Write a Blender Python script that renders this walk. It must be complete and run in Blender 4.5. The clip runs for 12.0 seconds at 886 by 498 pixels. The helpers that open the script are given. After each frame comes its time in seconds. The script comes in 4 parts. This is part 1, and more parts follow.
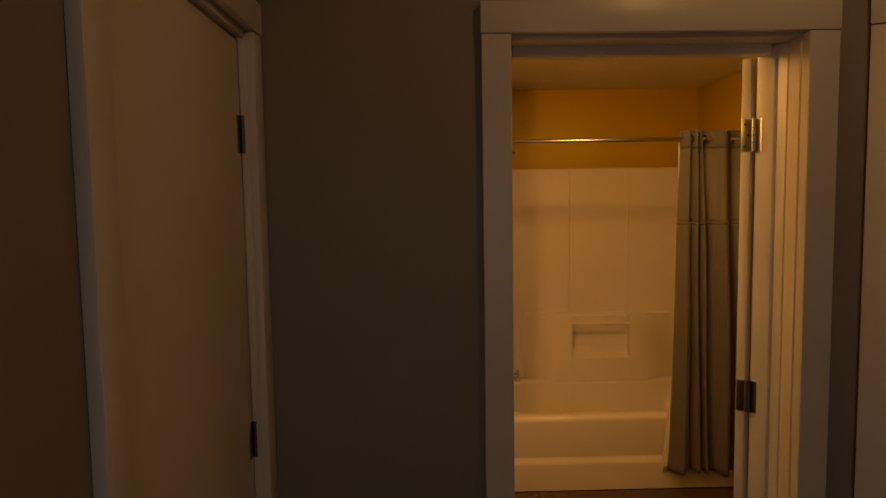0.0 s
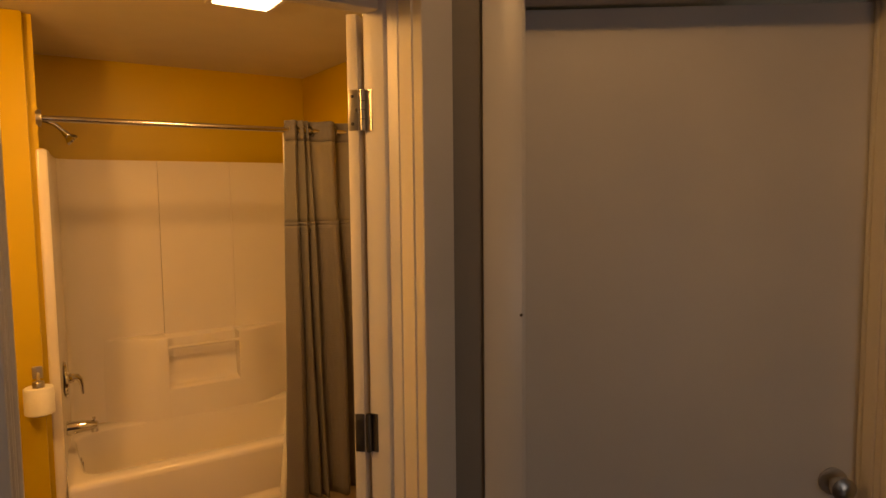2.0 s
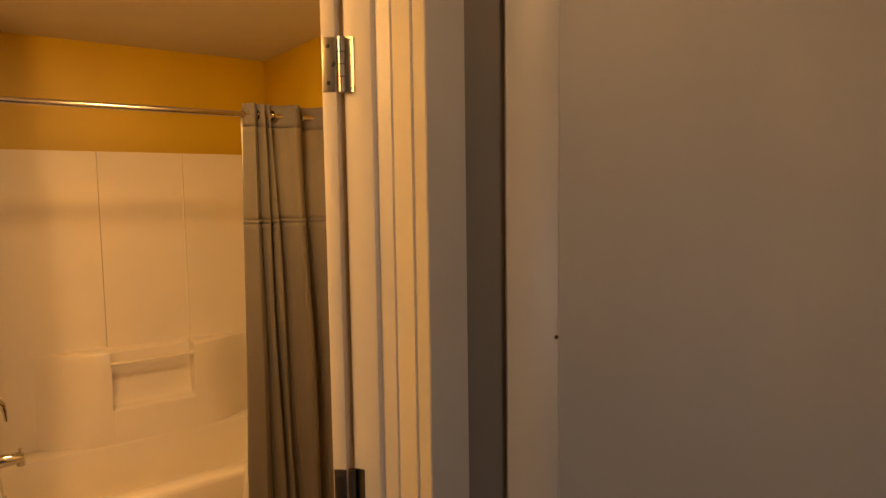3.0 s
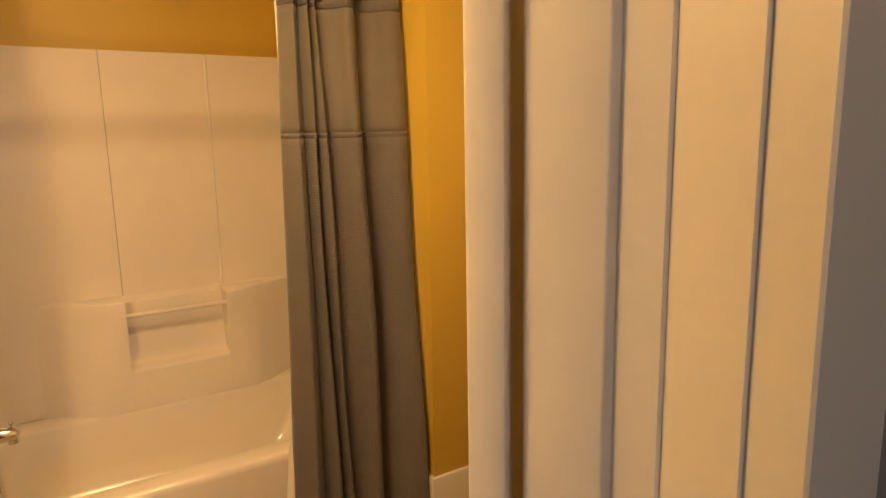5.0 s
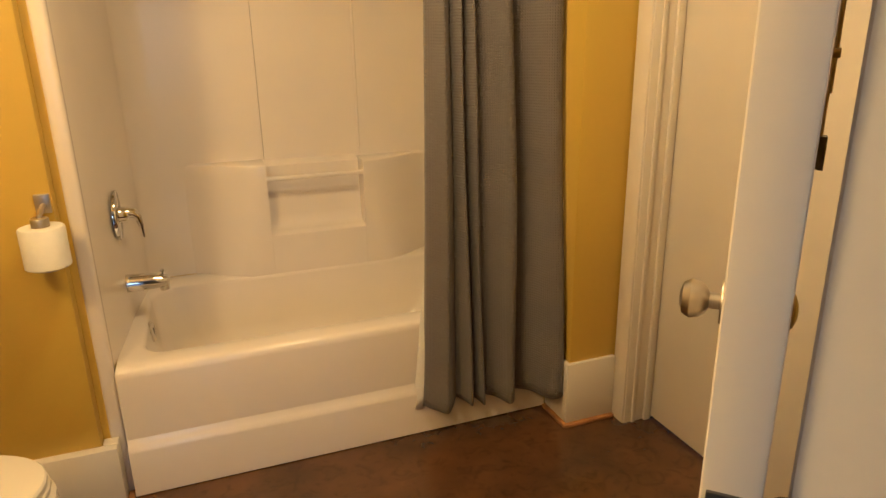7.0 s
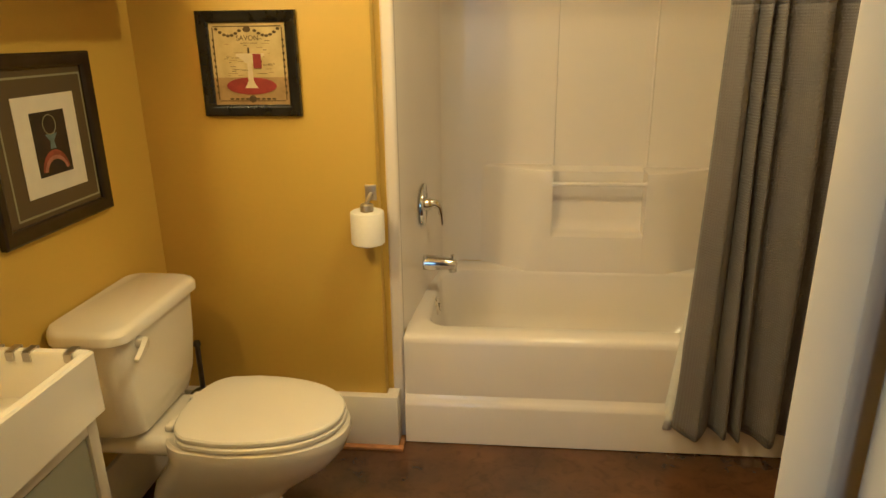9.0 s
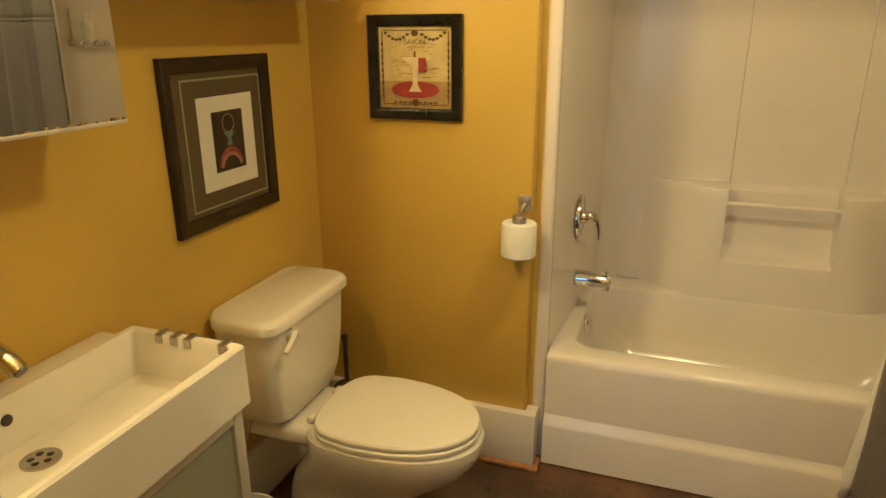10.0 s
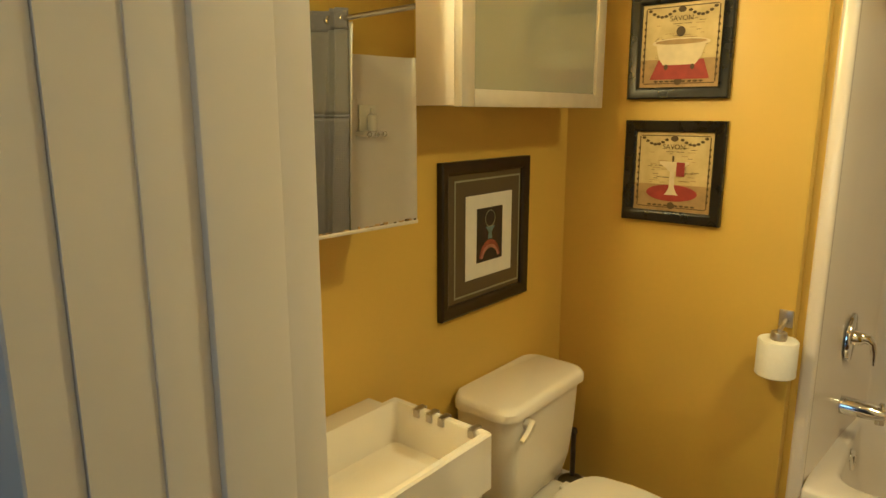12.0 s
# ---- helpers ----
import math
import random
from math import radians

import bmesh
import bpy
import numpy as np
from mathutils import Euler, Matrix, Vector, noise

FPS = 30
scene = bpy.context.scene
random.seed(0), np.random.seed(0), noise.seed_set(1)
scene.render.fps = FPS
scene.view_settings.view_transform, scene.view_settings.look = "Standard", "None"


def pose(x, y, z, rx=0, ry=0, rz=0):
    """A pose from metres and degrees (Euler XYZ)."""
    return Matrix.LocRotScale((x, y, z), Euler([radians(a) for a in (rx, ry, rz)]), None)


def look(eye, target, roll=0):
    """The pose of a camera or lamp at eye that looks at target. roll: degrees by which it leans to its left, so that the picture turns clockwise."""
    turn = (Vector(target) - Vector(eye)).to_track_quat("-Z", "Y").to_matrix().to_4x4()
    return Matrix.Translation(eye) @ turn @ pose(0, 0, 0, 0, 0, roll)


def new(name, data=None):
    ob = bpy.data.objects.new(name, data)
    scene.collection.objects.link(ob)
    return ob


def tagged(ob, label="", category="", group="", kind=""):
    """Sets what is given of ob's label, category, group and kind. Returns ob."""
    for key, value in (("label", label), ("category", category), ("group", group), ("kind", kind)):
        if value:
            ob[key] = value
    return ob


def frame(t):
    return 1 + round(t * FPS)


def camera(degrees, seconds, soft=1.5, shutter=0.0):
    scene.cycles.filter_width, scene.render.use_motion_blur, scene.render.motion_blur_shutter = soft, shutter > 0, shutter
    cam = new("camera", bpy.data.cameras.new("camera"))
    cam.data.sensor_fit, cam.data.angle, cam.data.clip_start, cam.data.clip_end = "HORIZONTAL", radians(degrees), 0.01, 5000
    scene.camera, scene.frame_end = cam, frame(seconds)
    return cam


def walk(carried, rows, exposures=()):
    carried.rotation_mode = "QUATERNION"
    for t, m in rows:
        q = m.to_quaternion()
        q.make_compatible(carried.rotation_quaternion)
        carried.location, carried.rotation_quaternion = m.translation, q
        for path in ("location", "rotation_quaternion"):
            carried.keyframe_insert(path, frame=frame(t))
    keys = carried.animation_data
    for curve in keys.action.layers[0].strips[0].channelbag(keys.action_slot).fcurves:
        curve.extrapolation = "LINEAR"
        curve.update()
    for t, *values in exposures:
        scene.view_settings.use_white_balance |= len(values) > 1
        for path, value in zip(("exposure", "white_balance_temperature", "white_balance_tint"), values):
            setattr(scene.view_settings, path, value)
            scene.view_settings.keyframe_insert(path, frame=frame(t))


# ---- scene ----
cam = camera(68.0, 12.0)
PATH = [
    (0, (0.027, 0.01, 1.658), (0.064, 2.003, 1.496), -0.9),
    (0.5, (0.113, 0.106, 1.647), (0.443, 2.072, 1.486), -0.8),
    (1, (0.162, 0.238, 1.646), (0.78, 2.133, 1.48), -1.0),
    (1.5, (0.221, 0.38, 1.64), (1.119, 2.159, 1.47), -0.8),
    (2, (0.249, 0.49, 1.623), (1.351, 2.15, 1.457), -0.6),
    (2.5, (0.305, 0.649, 1.61), (1.482, 2.257, 1.44), -0.8),
    (2.7, (0.34, 0.719, 1.608), (1.526, 2.321, 1.44), -0.8),
    (4.4, (0.592, 1.339, 1.499), (1.756, 2.948, 1.259), -0.9),
    (5, (0.662, 1.499, 1.487), (1.718, 3.161, 1.138), -1.1),
    (5.5, (0.71, 1.611, 1.409), (1.693, 3.304, 1.0), -1.1),
    (6, (0.727, 1.661, 1.309), (1.654, 3.357, 0.798), -1.3),
    (6.5, (0.716, 1.648, 1.307), (1.526, 3.385, 0.734), -1.1),
    (6.7, (0.703, 1.659, 1.308), (1.457, 3.414, 0.716), -1.0),
    (8.3, (0.708, 1.493, 1.377), (0.88, 3.385, 0.753), -0.8),
    (8.5, (0.724, 1.489, 1.396), (0.8, 3.386, 0.769), -0.7),
    (9, (0.743, 1.521, 1.406), (0.56, 3.413, 0.785), -0.7),
    (9.5, (0.751, 1.572, 1.419), (0.326, 3.423, 0.792), -0.5),
    (10, (0.738, 1.606, 1.432), (0.101, 3.395, 0.803), -0.3),
    (10.5, (0.73, 1.62, 1.463), (-0.076, 3.341, 0.841), -0.1),
    (11, (0.73, 1.6, 1.494), (-0.213, 3.272, 0.933), -0.1),
    (11.5, (0.716, 1.569, 1.516), (-0.368, 3.184, 1.051), 0.1),
    (12, (0.698, 1.53, 1.506), (-0.543, 3.045, 1.098), 0.0),
]
EXPOSURES = [(0, -1.02, 10800, 25), (0.8, -0.70, 10300, 25), (1.5, -0.40, 9400, 24), (2.5, 0.0, 8500, 22), (4.4, 0.34, 6450, 15), (5.5, 0.51, 5800, 11), (6.7, 0.55, 5300, 7), (8.5, 0.46, 4720, -4), (10.5, 0.34, 4680, -10), (12, 0.36, 4520, -13)]
walk(cam, [(t, look(eye, target, roll)) for t, eye, target, roll in PATH], EXPOSURES)

# ---- light ----
world = bpy.data.worlds.new("world")
scene.world = world
world.use_nodes = True
wn = world.node_tree
sky = wn.nodes.new("ShaderNodeTexSky")
sky.sky_type, sky.sun_disc = "NISHITA", False
sky.sun_elevation, sky.sun_rotation = radians(35), radians(200)
wn.links.new(sky.outputs[0], wn.nodes["Background"].inputs[0])
wn.nodes["Background"].inputs[1].default_value = 0.1



def lamp(name, kind, energy, color, m, size=0.2, size_y=None):
    d = bpy.data.lights.new(name, kind)
    d.energy, d.color = energy, color
    if kind == "AREA":
        d.shape, d.size, d.size_y = "RECTANGLE", size, size_y or size
    else:
        d.shadow_soft_size = size
    ob = new(name, d)
    ob.matrix_world = m
    return ob


WARM = (1.0, 0.60, 0.21)
# added light from the left, as globes of an unseen bar over the mirror cabinet
for y in (2.02, 2.12, 2.22):
    lamp("added_vanity_lamp", "POINT", 11.2, WARM, pose(-0.26, y, 2.115), 0.06)
# diffuser of the square ceiling light
lamp("ceiling_lamp", "AREA", 11, WARM, pose(1.017, 2.895, 2.318), 0.19, 0.19)
# ceiling light of the hall
lamp("hall_lamp", "POINT", 5.2, WARM, pose(0.80, 0.80, 2.60), 0.05)
# daylight through the window at the hall's far end
lamp("window_light", "AREA", 5.0, (0.45, 0.66, 1.0), pose(0.14, -1.92, 1.45, 90, 0, 0), 0.86, 1.3)

# ---- materials ----


def mat(name, color, rough=0.5, metal=0.0, var=0.06, scale=6.0, bump=0.0, bscale=60.0, color2=None, coat=0.0, trans=0.0, spec=0.5, dist=0.001):
    m = bpy.data.materials.new(name)
    m.use_nodes = True
    nt = m.node_tree
    b = nt.nodes["Principled BSDF"]
    b.inputs["Roughness"].default_value = rough
    b.inputs["Metallic"].default_value = metal
    b.inputs["Coat Weight"].default_value = coat
    b.inputs["Transmission Weight"].default_value = trans
    b.inputs["Specular IOR Level"].default_value = spec
    tc = nt.nodes.new("ShaderNodeTexCoord")
    n1 = nt.nodes.new("ShaderNodeTexNoise")
    n1.inputs["Scale"].default_value, n1.inputs["Detail"].default_value = scale, 6
    nt.links.new(tc.outputs["Object"], n1.inputs["Vector"])
    ramp = nt.nodes.new("ShaderNodeMix")
    ramp.data_type = "RGBA"
    c2 = color2 or tuple(max(0, c * (1 - 2 * var)) for c in color)
    ramp.inputs["A"].default_value = (*c2, 1)
    ramp.inputs["B"].default_value = (*color, 1)
    mr = nt.nodes.new("ShaderNodeMapRange")
    mr.inputs["From Min"].default_value, mr.inputs["From Max"].default_value = 0.3, 0.7
    nt.links.new(n1.outputs["Fac"], mr.inputs["Value"])
    nt.links.new(mr.outputs["Result"], ramp.inputs["Factor"])
    nt.links.new(ramp.outputs["Result"], b.inputs["Base Color"])
    rr = nt.nodes.new("ShaderNodeMapRange")
    rr.inputs["To Min"].default_value, rr.inputs["To Max"].default_value = max(0.02, rough * 0.85), min(1, rough * 1.15)
    nt.links.new(n1.outputs["Fac"], rr.inputs["Value"])
    nt.links.new(rr.outputs["Result"], b.inputs["Roughness"])
    if bump:
        n2 = nt.nodes.new("ShaderNodeTexNoise")
        n2.inputs["Scale"].default_value, n2.inputs["Detail"].default_value = bscale, 4
        nt.links.new(tc.outputs["Object"], n2.inputs["Vector"])
        bp = nt.nodes.new("ShaderNodeBump")
        bp.inputs["Strength"].default_value, bp.inputs["Distance"].default_value = bump, dist
        nt.links.new(n2.outputs["Fac"], bp.inputs["Height"])
        nt.links.new(bp.outputs["Normal"], b.inputs["Normal"])
    return m


M_YELLOW = mat("yellow_wall_paint", (0.61, 0.420, 0.050), 0.42, var=0.03, scale=3, bump=0.35, bscale=170)
M_GREY = mat("grey_wall_paint", (0.27, 0.245, 0.215), 0.55, var=0.05, scale=3, bump=0.4, bscale=150)
M_CEIL = mat("ceiling_paint", (0.70, 0.64, 0.52), 0.8, var=0.04, scale=4, bump=0.6, bscale=90)
M_TRIM = mat("white_trim_paint", (0.74, 0.70, 0.645), 0.33, var=0.03, scale=5, bump=0.15, bscale=40)
M_DOOR = mat("white_door_paint", (0.73, 0.685, 0.630), 0.5, var=0.03, scale=4, bump=0.2, bscale=60)
M_GEL = mat("white_gelcoat", (0.77, 0.718, 0.662), 0.17, var=0.02, scale=3, bump=0.04, bscale=7, dist=0.004)
M_CERAMIC = mat("white_ceramic", (0.80, 0.77, 0.705), 0.10, var=0.02, scale=3, coat=0.5)
M_SEAT = mat("white_seat_plastic", (0.79, 0.755, 0.69), 0.20, var=0.02, scale=3)
M_CHROME = mat("chrome", (0.72, 0.71, 0.69), 0.08, metal=1.0, var=0.03)
M_NICKEL = mat("brushed_nickel", (0.55, 0.51, 0.45), 0.34, metal=1.0, var=0.05, scale=30)
M_ROD = mat("polished_steel", (0.62, 0.57, 0.50), 0.2, metal=1.0, var=0.01, scale=2)
M_DARKMETAL = mat("dark_steel_hinge", (0.20, 0.19, 0.18), 0.35, metal=1.0, var=0.1, scale=30)
M_ALU = mat("brushed_aluminium", (0.66, 0.63, 0.56), 0.38, metal=0.35, var=0.04, scale=20)
M_BLACK = mat("black_frame_wood", (0.012, 0.011, 0.010), 0.28, var=0.2, scale=20, bump=0.1)
M_ESPRESSO = mat("dark_brown_frame_wood", (0.022, 0.014, 0.010), 0.30, var=0.3, scale=18, bump=0.2)
M_MATOLIVE = mat("olive_mat_board", (0.100, 0.072, 0.034), 0.7, var=0.06, scale=40)
M_MATLINE = mat("pale_fillet", (0.30, 0.30, 0.18), 0.6, var=0.05)
M_PAPER = mat("white_mat_board", (0.72, 0.70, 0.63), 0.8, var=0.03, scale=30)
M_PRINTDARK = mat("dark_print", (0.045, 0.026, 0.016), 0.6, var=0.35, scale=24, color2=(0.016, 0.013, 0.010))
M_PRINTBLUE = mat("blue_print", (0.16, 0.25, 0.26), 0.6, var=0.2, scale=40)
M_PRINTRED = mat("rust_print", (0.34, 0.085, 0.05), 0.6, var=0.3, scale=40)
M_PRINTPINK = mat("rose_print", (0.45, 0.20, 0.13), 0.6, var=0.2, scale=40)
M_PARCH = mat("parchment_print", (0.66, 0.54, 0.24), 0.6, color2=(0.50, 0.39, 0.15), scale=22)
M_TAN = mat("tan_print", (0.42, 0.28, 0.10), 0.6, var=0.15, scale=30)
M_CRIMSON = mat("crimson_print", (0.33, 0.035, 0.022), 0.6, var=0.15, scale=40)
M_CREAM = mat("cream_print", (0.72, 0.62, 0.38), 0.6, var=0.06, scale=40)
M_INK = mat("brown_ink", (0.10, 0.065, 0.025), 0.7, var=0.2, scale=40)
M_TISSUE = mat("tissue_paper", (0.80, 0.78, 0.72), 0.9, var=0.02, scale=60, bump=0.4, bscale=200)
M_CARD = mat("cardboard", (0.32, 0.24, 0.15), 0.8)
M_LINER = mat("white_liner_fabric", (0.78, 0.77, 0.74), 0.7, var=0.03, scale=60, bump=0.4, bscale=300)
M_SHOE = mat("raw_wood_strip", (0.46, 0.22, 0.075), 0.6, var=0.2, scale=30, bump=0.3)
M_PLASTICDARK = mat("dark_plastic", (0.035, 0.032, 0.03), 0.35, var=0.1)
M_BULB = bpy.data.materials.new("lit_glass")
M_BULB.use_nodes = True
M_BULB.node_tree.nodes["Principled BSDF"].inputs["Emission Color"].default_value = (1.0, 0.70, 0.40, 1)
M_BULB.node_tree.nodes["Principled BSDF"].inputs["Emission Strength"].default_value = 9
M_MIRROR = bpy.data.materials.new("mirror_glass")
M_MIRROR.use_nodes = True
_b = M_MIRROR.node_tree.nodes["Principled BSDF"]
_b.inputs["Metallic"].default_value, _b.inputs["Roughness"].default_value = 1.0, 0.012
_b.inputs["Base Color"].default_value = (0.82, 0.84, 0.82, 1)
M_FROST = mat("frosted_glass", (0.50, 0.52, 0.42), 0.22, var=0.03, scale=5, trans=0.35, coat=0.6)



def floor_material():
    m = mat("stained_concrete", (0.135, 0.060, 0.020), 0.24, color2=(0.045, 0.021, 0.009), scale=3.2, bump=0.12, bscale=12, coat=0.25, dist=0.004)
    nt = m.node_tree
    b = nt.nodes["Principled BSDF"]
    tc = nt.nodes["Texture Coordinate"]
    v = nt.nodes.new("ShaderNodeTexNoise")
    v.inputs["Scale"].default_value, v.inputs["Detail"].default_value, v.inputs["Distortion"].default_value = 17, 8, 1.5
    nt.links.new(tc.outputs["Object"], v.inputs["Vector"])
    mr = nt.nodes.new("ShaderNodeMapRange")
    mr.inputs["From Min"].default_value, mr.inputs["From Max"].default_value = 0.5, 1.1
    nt.links.new(v.outputs["Fac"], mr.inputs["Value"])
    old = b.inputs["Base Color"].links[0].from_socket
    mix = nt.nodes.new("ShaderNodeMix")
    mix.data_type = "RGBA"
    mix.inputs["B"].default_value = (0.018, 0.009, 0.005, 1)
    nt.links.new(old, mix.inputs["A"])
    nt.links.new(mr.outputs["Result"], mix.inputs["Factor"])
    nt.links.new(mix.outputs["Result"], b.inputs["Base Color"])
    return m


M_FLOOR = floor_material()


def waffle(name, color, depth, trans=0.0):
    """Woven fabric with a small square waffle relief."""
    m = mat(name, color, 0.85, var=0.06, scale=7)
    nt = m.node_tree
    b = nt.nodes["Principled BSDF"]
    b.inputs["Sheen Weight"].default_value = 0.2
    uv = nt.nodes.new("ShaderNodeUVMap")
    hs = []
    for d in ("X", "Z"):
        w = nt.nodes.new("ShaderNodeTexWave")
        w.bands_direction = "X" if d == "X" else "Y"
        w.inputs["Scale"].default_value = 36
        nt.links.new(uv.outputs[0], w.inputs["Vector"])
        hs.append(w.outputs["Fac"])
    mul = nt.nodes.new("ShaderNodeMath")
    mul.operation = "MULTIPLY"
    nt.links.new(hs[0], mul.inputs[0])
    nt.links.new(hs[1], mul.inputs[1])
    bp = nt.nodes.new("ShaderNodeBump")
    bp.inputs["Strength"].default_value, bp.inputs["Distance"].default_value = 0.8, depth
    nt.links.new(mul.outputs[0], bp.inputs["Height"])
    nt.links.new(bp.outputs["Normal"], b.inputs["Normal"])
    if trans:
        out = nt.nodes["Material Output"]
        tr = nt.nodes.new("ShaderNodeBsdfTransparent")
        mx = nt.nodes.new("ShaderNodeMixShader")
        mx.inputs[0].default_value = trans
        nt.links.new(b.outputs[0], mx.inputs[1])
        nt.links.new(tr.outputs[0], mx.inputs[2])
        nt.links.new(mx.outputs[0], out.inputs[0])
    return m


M_CURTAIN = waffle("grey_waffle_fabric", (0.160, 0.146, 0.150), 0.002)
M_SHEER = waffle("sheer_grey_fabric", (0.22, 0.20, 0.18), 0.0004, trans=0.30)

# ---- mesh tools ----


def box(bm, x0, x1, y0, y1, z0, z1, bevel=0.0, seg=2):
    r = bmesh.ops.create_cube(bm, size=1)
    vs = r["verts"]
    for v in vs:
        v.co = Vector((x0 + (v.co.x + 0.5) * (x1 - x0), y0 + (v.co.y + 0.5) * (y1 - y0), z0 + (v.co.z + 0.5) * (z1 - z0)))
    if bevel:
        es = {e for v in vs for e in v.link_edges}
        bmesh.ops.bevel(bm, geom=list(es), offset=bevel, segments=seg, profile=0.5, affect="EDGES")
    return bm


def B(*a, **k):
    return box(bmesh.new(), *a, **k)


def boxes(*rows, bevel=0.0):
    bm = bmesh.new()
    for r in rows:
        box(bm, *r, bevel=bevel)
    return bm


def loft(bm, rings, cap0=True, cap1=True):
    """Skin through rings of the same count of points."""
    vs = [[bm.verts.new(p) for p in r] for r in rings]
    n = len(vs[0])
    for a, b in zip(vs, vs[1:]):
        for i in range(n):
            bm.faces.new((a[i], a[(i + 1) % n], b[(i + 1) % n], b[i]))
    if cap0:
        bm.faces.new(vs[0][::-1])
    if cap1:
        bm.faces.new(vs[-1])
    return bm


def tube(bm, path, r, n=14):
    """A round bar along a path; r is one radius or one a point."""
    path = [Vector(p) for p in path]
    rr = r if isinstance(r, (list, tuple)) else [r] * len(path)
    rings = []
    for i, p in enumerate(path):
        d = (path[min(i + 1, len(path) - 1)] - path[max(i - 1, 0)]).normalized()
        a = d.orthogonal().normalized() if not rings else (a - d * a.dot(d)).normalized()
        b = d.cross(a)
        rings.append([p + (a * math.cos(t) + b * math.sin(t)) * rr[i] for t in (2 * math.pi * k / n for k in range(n))])
    return loft(bm, rings)


def T(path, r, n=14):
    return tube(bmesh.new(), path, r, n)


def disc(c, axis, r, h, n=28, edge=0.0):
    """A short round with an eased rim, from c along axis."""
    c, axis = Vector(c), Vector(axis).normalized()
    e = edge or h * 0.2
    return T([c, c + axis * (h - e), c + axis * (h - e * 0.3), c + axis * h], [r, r, r - e * 0.35, r - e], n)


def ball(c, r, squash=(1, 1, 1)):
    bm = bmesh.new()
    bmesh.ops.create_uvsphere(bm, u_segments=24, v_segments=14, radius=1)
    for v in bm.verts:
        v.co = Vector(c) + Vector((v.co.x * r * squash[0], v.co.y * r * squash[1], v.co.z * r * squash[2]))
    return bm


def ring(c, axis, R, r, n=24):
    c, axis = Vector(c), Vector(axis).normalized()
    a = axis.orthogonal().normalized()
    b = axis.cross(a)
    bm = bmesh.new()
    rows = []
    for i in range(n):
        t = 2 * math.pi * i / n
        o = a * math.cos(t) + b * math.sin(t)
        rows.append([c + o * (R + r * math.cos(s)) + axis * r * math.sin(s) for s in (2 * math.pi * k / 8 for k in range(8))])
    vs = [[bm.verts.new(p) for p in row] for row in rows]
    for i in range(n):
        for k in range(8):
            bm.faces.new((vs[i][k], vs[(i + 1) % n][k], vs[(i + 1) % n][(k + 1) % 8], vs[i][(k + 1) % 8]))
    return bm


def mesh_of(name, bm, material, smooth=True):
    bmesh.ops.recalc_face_normals(bm, faces=bm.faces)
    me = bpy.data.meshes.new(name)
    bm.to_mesh(me)
    bm.free()
    me.materials.append(material)
    if smooth:
        for p in me.polygons:
            p.use_smooth = True
        me.set_sharp_from_angle(angle=radians(38))
    return me


def part(name, bm, material, parent, label=""):
    ob = new(name, mesh_of(name, bm, material))
    ob.parent = parent
    ob.matrix_parent_inverse = parent.matrix_world.inverted()
    return tagged(ob, label)


def thing(name, label, category, at=(0, 0, 0), group="", kind=""):
    ob = new(name)
    ob.empty_display_size = 0.05
    ob.matrix_world = Matrix.Translation(at)
    bpy.context.view_layer.update()
    return tagged(ob, label, category, group, kind)


def struct(name, bm, material, label=""):
    return tagged(new(name, mesh_of(name, bm, material)), label or name.replace("_", " "), name.split("_")[0], "", "structure")


# ---- structure ----
XL, XR = -0.405, 2.02          # side walls of the bathroom
YF, YB = 1.68, 1.80            # hall face and bathroom face of the wall with the doorway
YW = 3.54                      # short wall beside the bath
YBACK = 4.42
ZC, ZH = 2.345, 2.72           # ceilings
DL, DR, DZ = 0.25, 0.972, 2.045  # doorway

struct("floor", B(-0.6, 2.4, -2.1, 4.6, -0.12, 0.0), M_FLOOR, "dark brown stained concrete floor with a worn sheen")
struct("wall_bath_side", B(XL - 0.12, XL, YB, YW, 0, ZC), M_YELLOW, "yellow painted bathroom wall")
struct("wall_beside_bath", B(XL - 0.12, 0.341, YW, YW + 0.11, 0, ZC, bevel=0.008), M_YELLOW, "short yellow painted wall beside the bath")
struct("wall_bath_end", boxes((0.28, 0.3655, YW + 0.1102, YBACK, 0, ZC), (0.3412, 0.3735, YW + 0.0455, YW + 0.11, 0, ZC)), M_YELLOW, "yellow painted wall at the tap end of the bath")
struct("wall_back", B(0.27, 2.2, YBACK, YBACK + 0.12, 0, ZC), M_YELLOW, "yellow painted wall above the bath surround")
struct("wall_wing", B(1.822, XR + 0.1, 3.412, YBACK, 0, ZC, bevel=0.006), M_YELLOW, "yellow painted wing wall beside the shower curtain")
CY0, CY1 = 2.62, 3.335         # closet opening in the far side wall
struct("wall_closet", boxes((XR, XR + 0.13, YB, CY0 - 0.02, 0, ZC), (XR, XR + 0.13, CY0 - 0.02, CY1 + 0.02, 2.07, ZC), (XR, XR + 0.13, CY1 + 0.02, 3.412, 0, ZC)), M_YELLOW, "yellow painted wall with the closet door")
struct("wall_doorway_bath_face", boxes((XL - 0.12, DL - 0.02, YB - 0.05, YB, 0, ZC), (DR + 0.02, XR + 0.13, YB - 0.05, YB, 0, ZC), (DL - 0.02, DR + 0.02, YB - 0.05, YB, DZ + 0.02, ZC)), M_YELLOW, "yellow bathroom face of the doorway wall")
